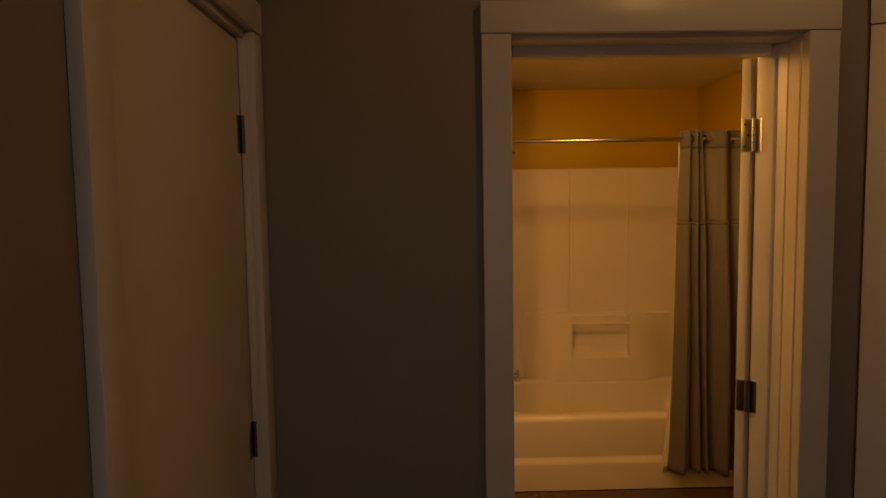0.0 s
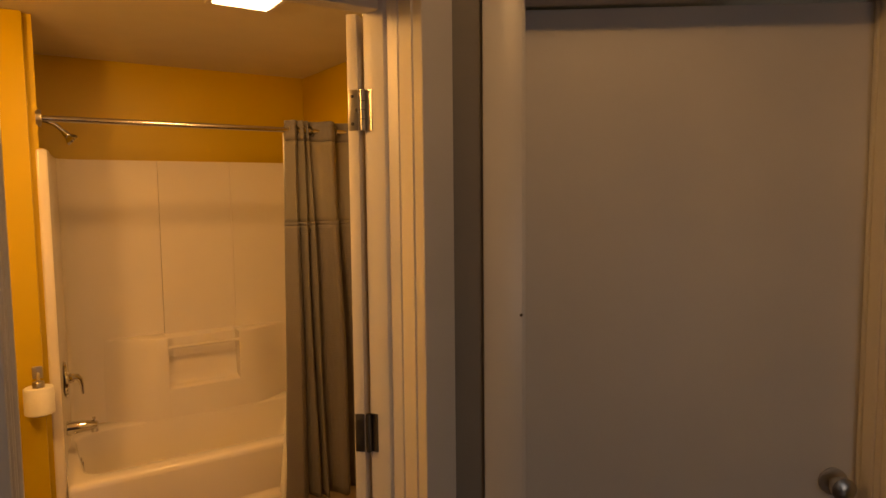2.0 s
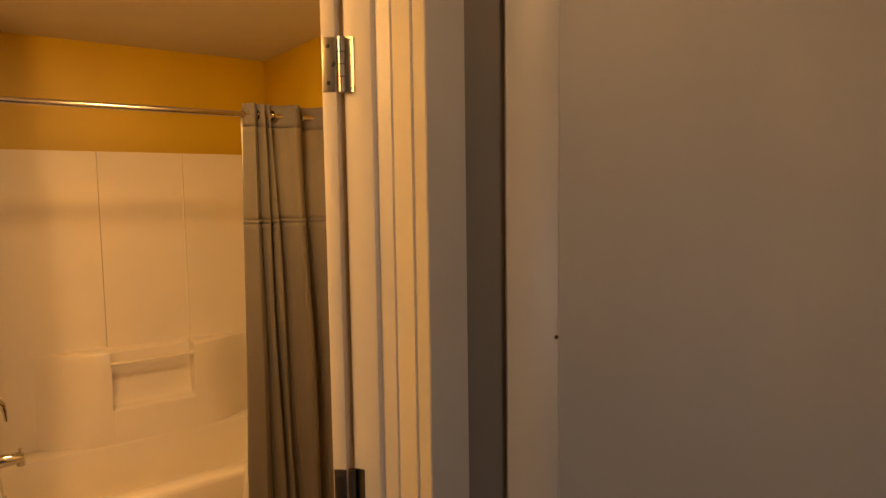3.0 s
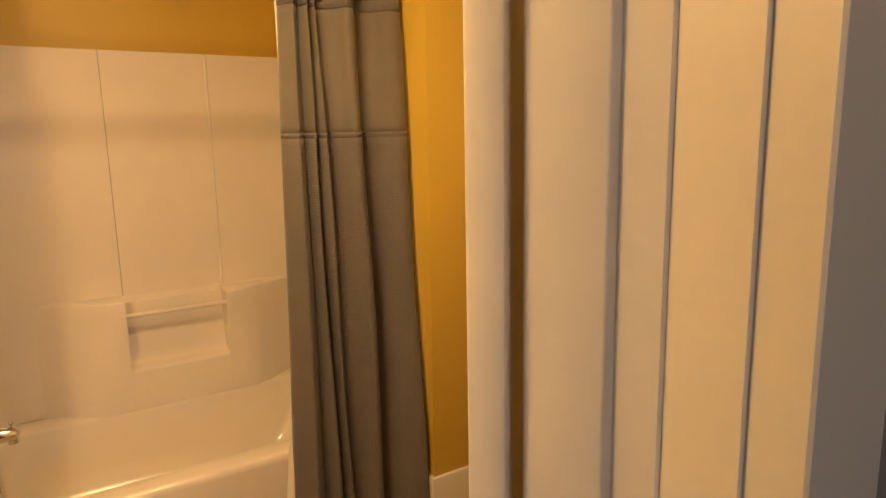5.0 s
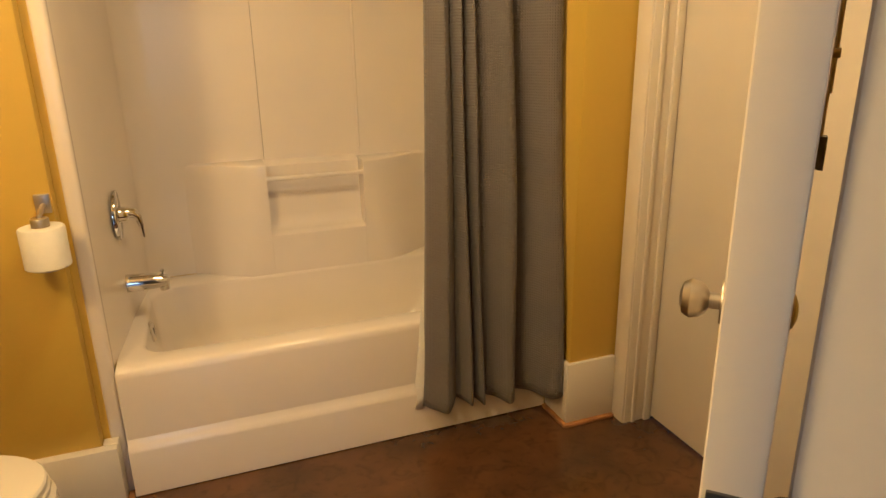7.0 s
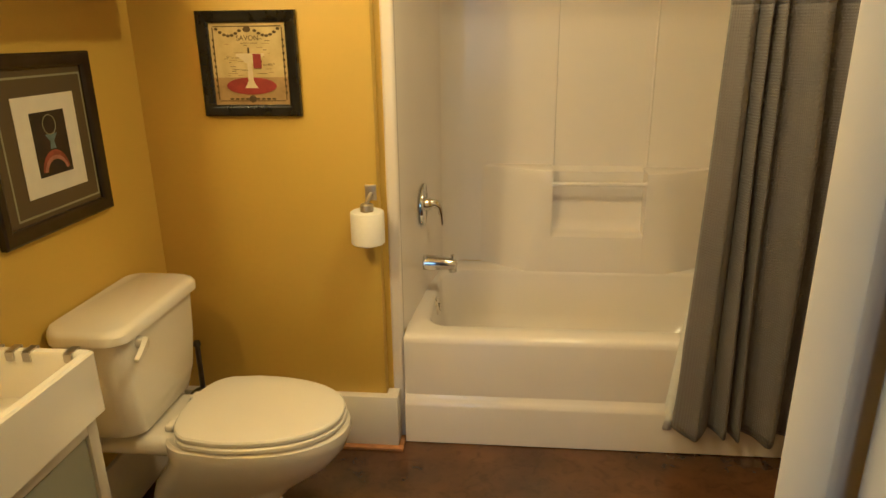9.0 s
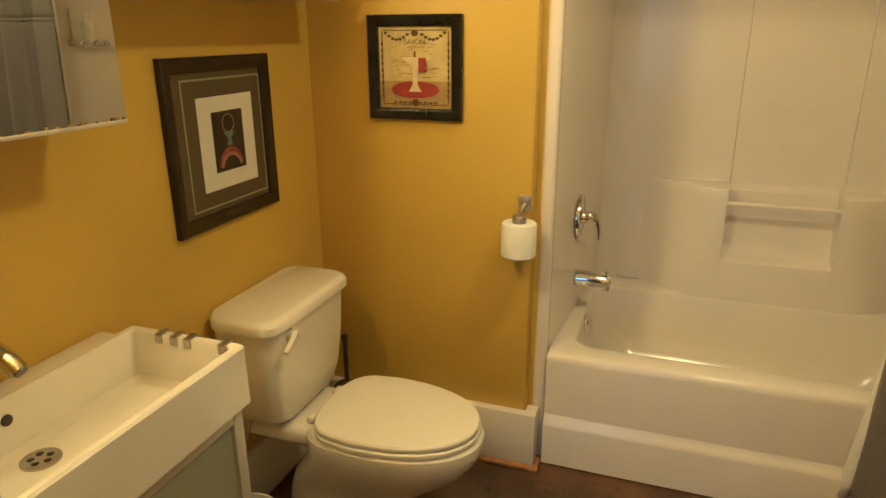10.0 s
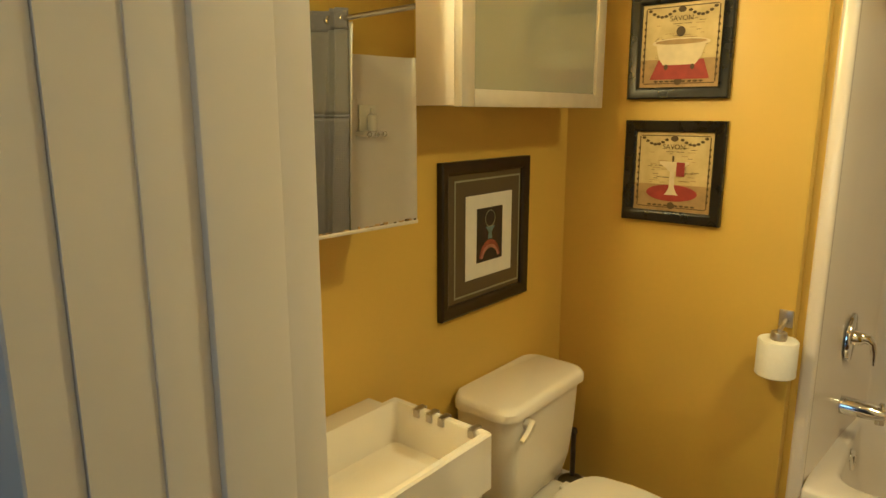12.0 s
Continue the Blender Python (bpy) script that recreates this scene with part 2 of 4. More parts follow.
struct("wall_doorway", boxes((XL - 0.12, DL - 0.02, YF, YB - 0.05, 0, ZH), (DR + 0.02, 1.2, YF, YB - 0.05, 0, ZH), (DL - 0.02, DR + 0.02, YF, YB - 0.05, DZ + 0.02, ZH)), M_GREY, "dark grey painted hall wall with the doorway")
LY0, LY1 = 0.893, 1.603         # door in the hall's left side
struct("wall_hall_side", boxes((XL - 0.12, XL, -2.0, LY0 - 0.02, 0, ZH), (XL - 0.12, XL, LY0 - 0.02, LY1 + 0.02, 2.06, ZH), (XL - 0.12, XL, LY1 + 0.02, YF, 0, ZH)), M_GREY, "dark grey painted hall wall")
# the hall's far side runs at a slant from the doorway wall
NX, NY, SX, SY = -0.595, -0.803, 0.803, -0.595
SLANT = Matrix(((NX, SX, 0, 1.203), (NY, SY, 0, 1.5646), (0, 0, 1, 0), (0, 0, 0, 1)))
RY0, RY1 = -0.024, 0.745
slant = struct("wall_hall_slant", boxes((-0.12, 0, -0.1955, RY0 - 0.02, 0, ZH), (-0.12, 0, RY0 - 0.02, RY1 + 0.02, 2.06, ZH), (-0.12, 0, RY1 + 0.02, 1.35, 0, ZH)), M_GREY, "dark grey painted hall wall with a door")
slant.data.transform(SLANT)
struct("wall_hall_far_side", B(2.24, 2.36, -2.1, 0.95, 0, ZH), M_GREY, "plain grey wall closing the hall")
struct("wall_hall_end", boxes((XL - 0.12, -0.29, -2.1, -2.0, 0, ZH), (0.57, 2.24, -2.1, -2.0, 0, ZH), (-0.29, 0.57, -2.1, -2.0, 0, 0.8), (-0.29, 0.57, -2.1, -2.0, 2.1, ZH)), M_GREY, "plain grey wall closing the hall")
struct("ceiling_bath", B(XL - 0.12, 2.2, YB - 0.05, YBACK + 0.1, ZC, ZC + 0.1), M_CEIL, "off-white textured bathroom ceiling")
struct("ceiling_hall", B(XL - 0.12, 2.36, -2.1, YB - 0.05, ZH, ZH + 0.1), M_CEIL, "off-white hall ceiling")


# ---- doorway ----
frame_1 = thing("door_frame_1", "white painted door casing and jamb around the open doorway", "door frame", (0.6, YF, 0), kind="structure")
part("casing_leg", loft(bmesh.new(), [[(0.161, 1.658, z), (0.2325, 1.658, z), (0.2345, 1.660, z), (0.2345, 1.6965, z), (0.2305, 1.6965, z), (0.2305, 1.6798, z), (0.161, 1.6798, z)] for z in (0, 2.052)]), M_TRIM, frame_1)
part("casing_leg", loft(bmesh.new(), [[(1.053, 1.658, z), (0.979, 1.658, z), (0.977, 1.660, z), (0.977, 1.6925, z), (0.9915, 1.6925, z), (0.9915, 1.6798, z), (1.053, 1.6798, z)] for z in (0, 2.052)]), M_TRIM, frame_1)
part("casing_head", B(0.158, 1.055, 1.655, YF, 2.054, 2.132, bevel=0.0025), M_TRIM, frame_1)
part("jamb", B(0.215, 0.2385, YF + 0.017, 1.90, 0, DZ + 0.02), M_TRIM, frame_1)
part("jamb", B(0.9725, 0.9915, YF + 0.0128, 1.816, 0, DZ + 0.02), M_TRIM, frame_1)
part("jamb_head", B(0.239, 0.972, YF + 0.010, 1.828, DZ, DZ + 0.019, bevel=0.003), M_TRIM, frame_1)
part("bead", B(0.2365, 0.2415, 1.751, 1.8, 0, DZ - 0.001, bevel=0.0015), M_TRIM, frame_1)
part("bead", loft(bmesh.new(), [[(0.975, 1.744, z), (0.9685, 1.7445, z), (0.9565, 1.7692, z), (0.975, 1.7692, z)] for z in (0, DZ - 0.001)]), M_TRIM, frame_1)
part("stop", B(0.238, 0.2495, 1.796, 1.868, 0, DZ - 0.002, bevel=0.003), M_TRIM, frame_1)
part("stop", loft(bmesh.new(), [[(0.974, 1.7695, z), (0.9495, 1.7695, z), (0.9475, 1.7710, z), (0.9238, 1.8150, z), (0.9245, 1.8172, z), (0.927, 1.818, z), (0.974, 1.818, z)] for z in (0, DZ - 0.002)]), M_TRIM, frame_1)
part("stop_head", B(0.251, 0.938, 1.768, 1.815, DZ - 0.026, DZ + 0.002, bevel=0.003), M_TRIM, frame_1)
part("moulding", B(0.236, 0.2475, 1.866, 1.9065, 0, DZ - 0.002, bevel=0.003), M_TRIM, frame_1)
part("back_casing", boxes((0.163, 0.243, YB, 1.86, 0, 2.05), (0.17, 0.238, 1.86, 1.885, 0, 2.05), (0.205, 0.233, 1.885, 1.912, 0, 2.05), bevel=0.004), M_TRIM, frame_1)
part("back_casing", boxes((0.985, 1.06, YB, 1.82, 0, 2.05), bevel=0.004), M_TRIM, frame_1)
part("back_casing_head", boxes((0.165, 1.06, YB, 1.822, 2.055, 2.14), bevel=0.004), M_TRIM, frame_1)


# ---- open bathroom door, turned back past its jamb ----
PHI = radians(44.5)
door_1 = thing("door_1", "open white bathroom door with a satin nickel knob", "door", (0.90, 1.817, 0), kind="structure")
DM = Matrix.Translation((0.8914, 1.834, 0)) @ Matrix.Rotation(PHI, 4, "Z")


def swung(ob):
    ob.data.transform(DM)
    return ob


swung(part("leaf", B(0, 0.70, -0.025, 0, 0.012, 2.018, bevel=0.0025), M_DOOR, door_1))
for s, y in ((1, 0.0), (-1, -0.025)):
    swung(part("rosette", disc((0.64, y, 0.967), (0, s, 0), 0.030, 0.008), M_NICKEL, door_1))
    k = swung(part("knob", T([(0.64, y + s * d, 0.967) for d in (0.004, 0.022, 0.026, 0.034, 0.046, 0.056, 0.060, 0.0605)], [0.011, 0.011, 0.018, 0.025, 0.0275, 0.022, 0.011, 0.001], 24), M_NICKEL, door_1, "satin nickel ball knob"))
swung(part("latch_plate", B(0.6995, 0.7015, -0.021, -0.004, 0.937, 0.997), M_NICKEL, door_1))

for z, m in ((1.81, M_NICKEL), (1.078, M_DARKMETAL), (0.30, M_DARKMETAL)):
    hx = 0.9225
    # plate on the door's edge
    bm = B(-0.002, 0.0005, -0.0245, -0.0025, z - 0.0445, z + 0.0445, bevel=0.0008)
    swung(part("hinge_leaf", bm, m, door_1, "rounded metal hinge leaf"))
    for i, dy in ((0, -0.012), (1, -0.021), (2, -0.012)):
        swung(part("screw", disc((-0.002, dy, z - 0.03 + 0.03 * i), (-1, 0, 0), 0.0038, 0.001, n=12), M_DARKMETAL, door_1))
    part("knuckle", T([(0.9165, 1.8105, z - 0.0445), (0.9165, 1.8105, z + 0.0445)], 0.0062), m, door_1)
    for zc in (-0.02, 0.0, 0.02):
        part("knuckle_ring", T([(0.9165, 1.8105, z + zc - 0.001), (0.9165, 1.8105, z + zc + 0.001)], 0.0066), M_DARKMETAL, door_1)
    part("hinge_leaf", loft(bmesh.new(), [[(0.9333, 1.7975, h), (0.9250, 1.8130, h), (0.9232, 1.8122, h), (0.9315, 1.7967, h)] for h in (z - 0.0445, z + 0.0445)]), m, door_1)

# hook rack hung over the open door
rack = thing("over_door_rack", "metal hook rack hung over the open bathroom door", "hook rack", (1.2, 2.1, 1.1))
for x in (0.63,):
    for y in (-0.074, -0.081):
        swung(part("upright", T([(x, y, 1.245), (x, y, 2.03)], 0.0028, 8), M_NICKEL, rack))
    swung(part("top_bend", B(x - 0.006, x + 0.006, -0.083, 0.004, 2.0285, 2.0315), M_NICKEL, rack))
    swung(part("top_bend", B(x - 0.006, x + 0.006, 0.0012, 0.004, 2.000, 2.0285), M_NICKEL, rack))
    for z in (1.290, 1.46, 1.64):
        swung(part("peg", T([(x, -0.0262, z), (x, -0.086, z)], 0.006, 10), M_NICKEL, rack))
for x in (0.63,):
    bm = loft(bmesh.new(), [[(x + o, -0.030, 1.196), (x + o, -0.086, 1.196), (x + o, -0.086, 1.156), (x + o, -0.081, 1.156), (x + o, -0.030, 1.184)] for o in (-0.009, 0.009)])
    swung(part("hook", bm, M_DARKMETAL, rack, "dark metal hook"))
    swung(part("hook_arm", T([(x, -0.0775, 1.1965), (x, -0.0775, 1.248)], 0.004, 8), M_NICKEL, rack))

# ---- hall doors ----
def hall_door(name, x, s, y0, y1, recess, hinge_far, label):
    """A flush white door in a side wall at x; s is the way into the hall."""
    d = thing(name, label, "door", (x, (y0 + y1) / 2, 0), kind="structure")

    def bx(a0, a1, *r, **k):
        p, q = sorted((x + s * a0, x + s * a1))
        return B(p, q, *r, **k)
    part("leaf", bx(-recess - 0.035, -recess, y0 + 0.003, y1 - 0.003, 0.01, 2.03, bevel=0.002), M_DOOR, d)
    for e, q in ((y0, -1), (y1, 1)):
        part("casing_leg", bx(0, 0.022, *sorted((e + q * 0.004, e + q * (0.0735 if name == 'door_2' else 0.0885))), 0, 2.052, bevel=0.0025), M_TRIM, d)
        part("jamb", bx(-0.12, 0.001, *sorted((e, e + q * 0.019)), 0, 2.04, bevel=0.002), M_TRIM, d)
        part("bead", bx(-recess + 0.002, -recess + 0.014, *sorted((e - q * 0.006, e + q * 0.001)), 0, 2.035, bevel=0.002), M_TRIM, d)
        part("bead", bx(-0.03, -0.016, *sorted((e - q * 0.004, e + q * 0.001)), 0, 2.035, bevel=0.002), M_TRIM, d)
    part("casing_head", bx(0, 0.025, y0 - 0.090, y1 + (0.074 if name == "door_2" else 0.090), 2.054, 2.132, bevel=0.0025), M_TRIM, d)
    part("jamb_head", bx(-0.12, 0.001, y0, y1, 2.036, 2.055, bevel=0.002), M_TRIM, d)
    return d


door_2 = hall_door("door_2", XL, 1, LY0, LY1, 0.016, True, "closed flush white hall door with dark hinges")
for z in (1.81, 1.067):
    part("hinge_leaf", B(XL - 0.018, XL - 0.0145, LY1 - 0.032, LY1 - 0.003, z - 0.0445, z + 0.0445, bevel=0.001), M_DARKMETAL, door_2)
    part("knuckle", T([(XL - 0.010, LY1 - 0.003, z - 0.0445), (XL - 0.010, LY1 - 0.003, z + 0.0445)], 0.006), M_DARKMETAL, door_2)
door_3 = hall_door("door_3", 0, 1, RY0, RY1, 0.079, False, "closed flush white door beside the bathroom doorway")
part("knob", T([(d - 0.079, 0.690, 0.955) for d in (0.0, 0.006, 0.008, 0.025, 0.032, 0.05, 0.06)], [0.032, 0.032, 0.012, 0.012, 0.024, 0.027, 0.012], 24), M_NICKEL, door_3, "satin nickel knob")
part("nail_hole", ball((0.022, RY0 - 0.008, 1.361), 0.0035, (0.4, 1, 1)), M_INK, door_3, "small dark nail hole")
for ob in door_3.children:
    ob.matrix_parent_inverse = Matrix()
    ob.data.transform(Matrix.Translation((0, -(RY0 + RY1) / 2, 0)))
door_3.matrix_world = SLANT @ Matrix.Translation((0, (RY0 + RY1) / 2, 0))

# ---- closet door in the bathroom ----
d4 = thing("door_4", "closed white closet door in a deep white casing", "door", (XR, 3.0, 0), kind="structure")
part("leaf", B(2.115, 2.148, CY0, CY1, 0.012, 2.04, bevel=0.002), M_DOOR, d4)
for e, q in ((CY0, -1), (CY1, 1)):
    part("casing_leg", B(2.0, XR, *sorted((e + q * 0.003, e + q * 0.072)), 0, 2.06, bevel=0.003), M_TRIM, d4)
    part("jamb", B(2.008, 2.15, *sorted((e, e + q * 0.019)), 0, 2.05, bevel=0.002), M_TRIM, d4)
    part("stop", B(2.085, 2.112, *sorted((e - q * 0.011, e + q * 0.001)), 0, 2.04, bevel=0.003), M_TRIM, d4)
    part("bead", B(2.035, 2.05, *sorted((e - q * 0.006, e + q * 0.001)), 0, 2.04, bevel=0.002), M_TRIM, d4)
part("casing_head", B(1.998, XR, CY0 - 0.075, CY1 + 0.074, 2.062, 2.14, bevel=0.003), M_TRIM, d4)
part("jamb_head", B(2.008, 2.15, CY0, CY1, 2.048, 2.066, bevel=0.002), M_TRIM, d4)

# ---- skirting ----
def skirting(name, x0, x1, y0, y1, h):
    struct(name, B(x0, x1, y0, y1, 0.012, h, bevel=0.003), M_TRIM, "tall white painted skirting board")


skirting("baseboard_beside_bath", XL + 0.016, 0.384, YW - 0.032, YW, 0.205)
skirting("baseboard_beside_bath_end", 0.3435, 0.384, YW + 0.001, YW + 0.038, 0.205)
skirting("baseboard_wing", 1.806, 1.998, 3.396, 3.412, 0.24)
skirting("baseboard_wing_end", 1.806, 1.822, 3.413, 3.55, 0.24)
skirting("baseboard_side", XL, XL + 0.016, YB + 0.002, YW, 0.213)
skirting("baseboard_doorway", 1.062, XR, YB, YB + 0.016, 0.205)
struct("trim_strip_beside_bath", B(XL + 0.02, 0.402, YW - 0.052, YW - 0.026, 0, 0.0125, bevel=0.003), M_SHOE, "raw orange wood strip under the skirting")
struct("trim_strip_beside_bath_end", B(0.3845, 0.4015, YW - 0.0255, YW + 0.036, 0, 0.0125, bevel=0.003), M_SHOE, "raw orange wood strip under the skirting")
struct("trim_strip_wing", B(1.792, 1.998, 3.382, 3.408, 0, 0.013, bevel=0.003), M_SHOE, "raw orange wood strip under the skirting")
struct("trim_strip_wing_end", B(1.792, 1.816, 3.4085, 3.545, 0, 0.013, bevel=0.003), M_SHOE, "raw orange wood strip under the skirting")

# ---- bath and surround ----
TX0, TX1, TY0, TY1, TZ = 0.402, 1.806, 3.552, 4.385, 0.417


def rounded(x0, x1, y0, y1, z, r, n=7):
    pts = []
    for cx, cy, a0 in ((x1 - r, y1 - r, 0), (x0 + r, y1 - r, 90), (x0 + r, y0 + r, 180), (x1 - r, y0 + r, 270)):
        for i in range(n):
            a = radians(a0 + 90 * i / (n - 1))
            pts.append((cx + r * math.cos(a), cy + r * math.sin(a), z))
    return pts


tub = thing("bathtub", "white moulded bathtub with a stepped apron", "bathtub", ((TX0 + TX1) / 2, TY0, 0))
bm = bmesh.new()
loft(bm, [
    rounded(TX0, TX1, TY0 + 0.016, TY1, 0.17, 0.006),
    rounded(TX0, TX1, TY0 + 0.014, TY1, TZ - 0.030, 0.006),
    rounded(TX0, TX1, TY0 + 0.016, TY1, TZ - 0.012, 0.008),
    rounded(TX0 + 0.003, TX1 - 0.003, TY0 + 0.024, TY1 - 0.003, TZ - 0.003, 0.010),
    rounded(TX0 + 0.012, TX1 - 0.012, TY0 + 0.038, TY1 - 0.012, TZ, 0.012),
    rounded(TX0 + 0.062, TX1 - 0.088, TY0 + 0.102, TY1 - 0.123, TZ - 0.001, 0.085),
    rounded(TX0 + 0.070, TX1 - 0.100, TY0 + 0.112, TY1 - 0.1285, TZ - 0.006, 0.09),
    rounded(TX0 + 0.076, TX1 - 0.112, TY0 + 0.118, TY1 - 0.1305, TZ - 0.020, 0.10),
    rounded(TX0 + 0.092, TX1 - 0.18, TY0 + 0.14, TY1 - 0.145, 0.22, 0.12),
    rounded(TX0 + 0.150, TX1 - 0.25, TY0 + 0.17, TY1 - 0.20, 0.13, 0.12),
    rounded(TX0 + 0.21, TX1 - 0.32, TY0 + 0.22, TY1 - 0.25, 0.105, 0.10),
], cap0=False)
part("basin", bm, M_GEL, tub)
bm = bmesh.new()
prof = [(TY0 + 0.017, 0.20), (TY0 + 0.0155, 0.186), (TY0 + 0.006, 0.170), (TY0 - 0.001, 0.158), (TY0 - 0.003, 0.148), (TY0 - 0.003, 0.004), (TY0 + 0.03, 0.004), (TY0 + 0.03, 0.20)]
loft(bm, [[(x, y, z) for y, z in prof] for x in (TX0 + 0.002, TX1 - 0.002)])
part("apron_step", bm, M_GEL, tub)

sur = thing("bath_surround", "white moulded wall surround with shelves and a grab bar", "shower surround", (1.1, 4.38, TZ))
SZ = 1.822
part("backing", B(0.50, 1.79, 4.398, 4.4175, TZ, SZ - 0.004), M_GEL, sur)


def shell(pts, z0, z1):
    """An upright moulded skin along a line in plan, with a turned-over top lip."""
    bm = bmesh.new()
    mid = Vector((1.1, 3.9, 0))
    skin = [[bm.verts.new((x, y, z)) for x, y in pts] for z in (z0, 0.5 * (z0 + z1), z1)]
    lip = [[bm.verts.new((x + (x - mid.x) * a, y + (y - mid.y) * 2 * a, z1)) for x, y in pts] for a in (0.0, 0.02)]
    for rows in (skin, lip):
        for a, b in zip(rows, rows[1:]):
            for i in range(len(pts) - 1):
                bm.faces.new((a[i], a[i + 1], b[i + 1], b[i]))
    return bm


RC = 0.10
cove = [(0.470 + RC * (1 - math.cos(radians(a))), 4.386 - RC + RC * math.sin(radians(a))) for a in range(6, 91, 7)]
part("end_panel", shell([(0.3985, 3.608), (0.403, 3.64), (0.417, 3.78), (0.434, 4.0), (0.452, 4.15)] + cove + [(0.72, 4.386), (0.9535, 4.386)], TZ - 0.002, SZ), M_GEL, sur)
cove = [(1.794 - RC * (1 - math.cos(radians(a))), 4.386 - RC + RC * math.sin(radians(a))) for a in range(90, 5, -7)]
part("end_panel", shell([(1.351, 4.386), (1.5, 4.386)] + cove + [(1.795, 4.15), (1.797, 3.9), (1.799, 3.645)], TZ - 0.002, SZ), M_GEL, sur)
part("end_backing", B(1.801, 1.8205, 3.645, 4.41, TZ, SZ - 0.002, bevel=0.004), M_GEL, sur)
part("back_panel", B(0.9555, 1.347, 4.3845, 4.415, 0.70, SZ), M_GEL, sur)
part("panel_rib", T([(1.349, 4.3875, 0.86), (1.349, 4.3875, SZ - 0.01)], 0.006), M_GEL, sur)
part("front_flange", B(0.3585, 0.4005, 3.580, 3.625, 0.0, SZ, bevel=0.012, seg=4), M_GEL, sur)


def bulge(x_tip, x_full, ztop):
    """A shelf that swells out of the back panel and flares towards the bath rim."""
    bm = bmesh.new()
    n, m = 22, 10
    rows = []
    levels = [TZ - 0.012 + (ztop - TZ) * k / m for k in range(m + 1)] + [ztop - 0.004, ztop]
    for k, z in enumerate(levels):
        h = min(1, max(0, (ztop - z) / (ztop - TZ)))
        shift = (x_tip - x_full) * 0.30 * h
        row = []
        for i in range(n + 1):
            q = i / n
            x = x_tip + (x_full - x_tip) * q
            f = min(1, max(0, (x - x_tip - shift * 0.2) / (x_full + shift - x_tip - shift * 0.2)))
            d = 0.130 * (f * f * (3 - 2 * f)) ** 0.8
            ease = (0.0, 0.003, 0.012)[max(0, k - m)]
            row.append(bm.verts.new((x, 4.387 - max(0, d - ease), z)))
        rows.append(row)
    rows.append([bm.verts.new((v.co.x, 4.389, ztop + 0.001)) for v in rows[-1]])
    for a, b in zip(rows, rows[1:]):
        for i in range(n):
            bm.faces.new((a[i], a[i + 1], b[i + 1], b[i]))
    end = [r[-1] for r in rows]
    foot = bm.verts.new((x_full, 4.389, TZ - 0.012))
    bm.faces.new(end + [foot])
    return bm


part("shelf", bulge(0.640, 0.945, 0.862), M_GEL, sur)
part("shelf", bulge(1.66, 1.332, 0.850), M_GEL, sur)
bm = bmesh.new()
prof = [(4.39, TZ - 0.012), (4.2572, TZ - 0.012), (4.2572, 0.558), (4.260, 0.571), (4.270, 0.579), (4.300, 0.583), (4.316, 0.588), (4.327, 0.600), (4.333, 0.64), (4.345, 0.84), (4.39, 0.86)]
loft(bm, [[(x, y, z) for y, z in prof] for x in (0.9452, 1.3318)])
part("soap_recess", bm, M_GEL, sur)
part("grab_bar", T([(0.943, 4.268, 0.801), (1.334, 4.268, 0.801)], 0.0095), M_GEL, sur)
for x in (0.9455, 1.3315):
    part("bar_socket", T([(x - 0.004, 4.268, 0.801), (x + 0.004, 4.268, 0.801)], 0.0125, 16), M_GEL, sur)

YT = 3.95
XT = 0.4345                     # end panel at the taps
valve = thing("shower_valve", "chrome single-lever shower valve on the bath surround", "shower valve", (XT, YT, 0.788))
part("escutcheon", disc((XT - 0.004, YT, 0.788), (1, 0, 0), 0.081, 0.012, n=40), M_CHROME, valve)
part("collar", T([(XT + 0.006, YT, 0.788), (XT + 0.030, YT, 0.788), (XT + 0.040, YT, 0.788)], [0.027, 0.024, 0.016], 20), M_CHROME, valve)
part("lever", T([(XT + 0.030, YT, 0.792), (XT + 0.050, YT, 0.790), (XT + 0.062, YT + 0.002, 0.776), (XT + 0.068, YT + 0.003, 0.748), (XT + 0.071, YT + 0.003, 0.706)], [0.019, 0.017, 0.013, 0.009, 0.0055], 16), M_CHROME, valve)
spout = thing("bath_spout", "chrome bath spout with a lift diverter", "bath spout", (XT, YT, 0.55))
part("spout_body", T([(XT - 0.004, YT, 0.552), (XT + 0.010, YT, 0.552), (XT + 0.05, YT, 0.551), (XT + 0.095, YT, 0.549), (XT + 0.118, YT, 0.546), (XT + 0.126, YT, 0.541)], [0.031, 0.031, 0.029, 0.0255, 0.022, 0.012], 24), M_CHROME, spout)
part("outlet", T([(XT + 0.110, YT, 0.538), (XT + 0.112, YT, 0.516)], [0.017, 0.016], 16), M_CHROME, spout)
part("diverter", T([(XT + 0.110, YT, 0.566), (XT + 0.110, YT, 0.578), (XT + 0.110, YT, 0.580), (XT + 0.110, YT, 0.587)], [0.004, 0.004, 0.008, 0.007], 12), M_CHROME, spout)
ov = thing("overflow_plate", "round chrome overflow plate inside the bathtub", "overflow", (0.476, YT, 0.37))
part("plate", disc((0.470, YT, 0.366), (1, -0.1, 0.12), 0.036, 0.020, n=30), M_CHROME, ov)
part("slot", B(0.4895, 0.4915, YT - 0.004, YT + 0.004, 0.348, 0.380), M_DARKMETAL, ov)
sh = thing("shower_fixture", "chrome shower head on a bent wall arm", "shower fixture", (0.37, 3.95, 1.96))
part("wall_flange", disc((0.3665, 3.95, 1.972), (1, 0, 0), 0.028, 0.008), M_CHROME, sh)
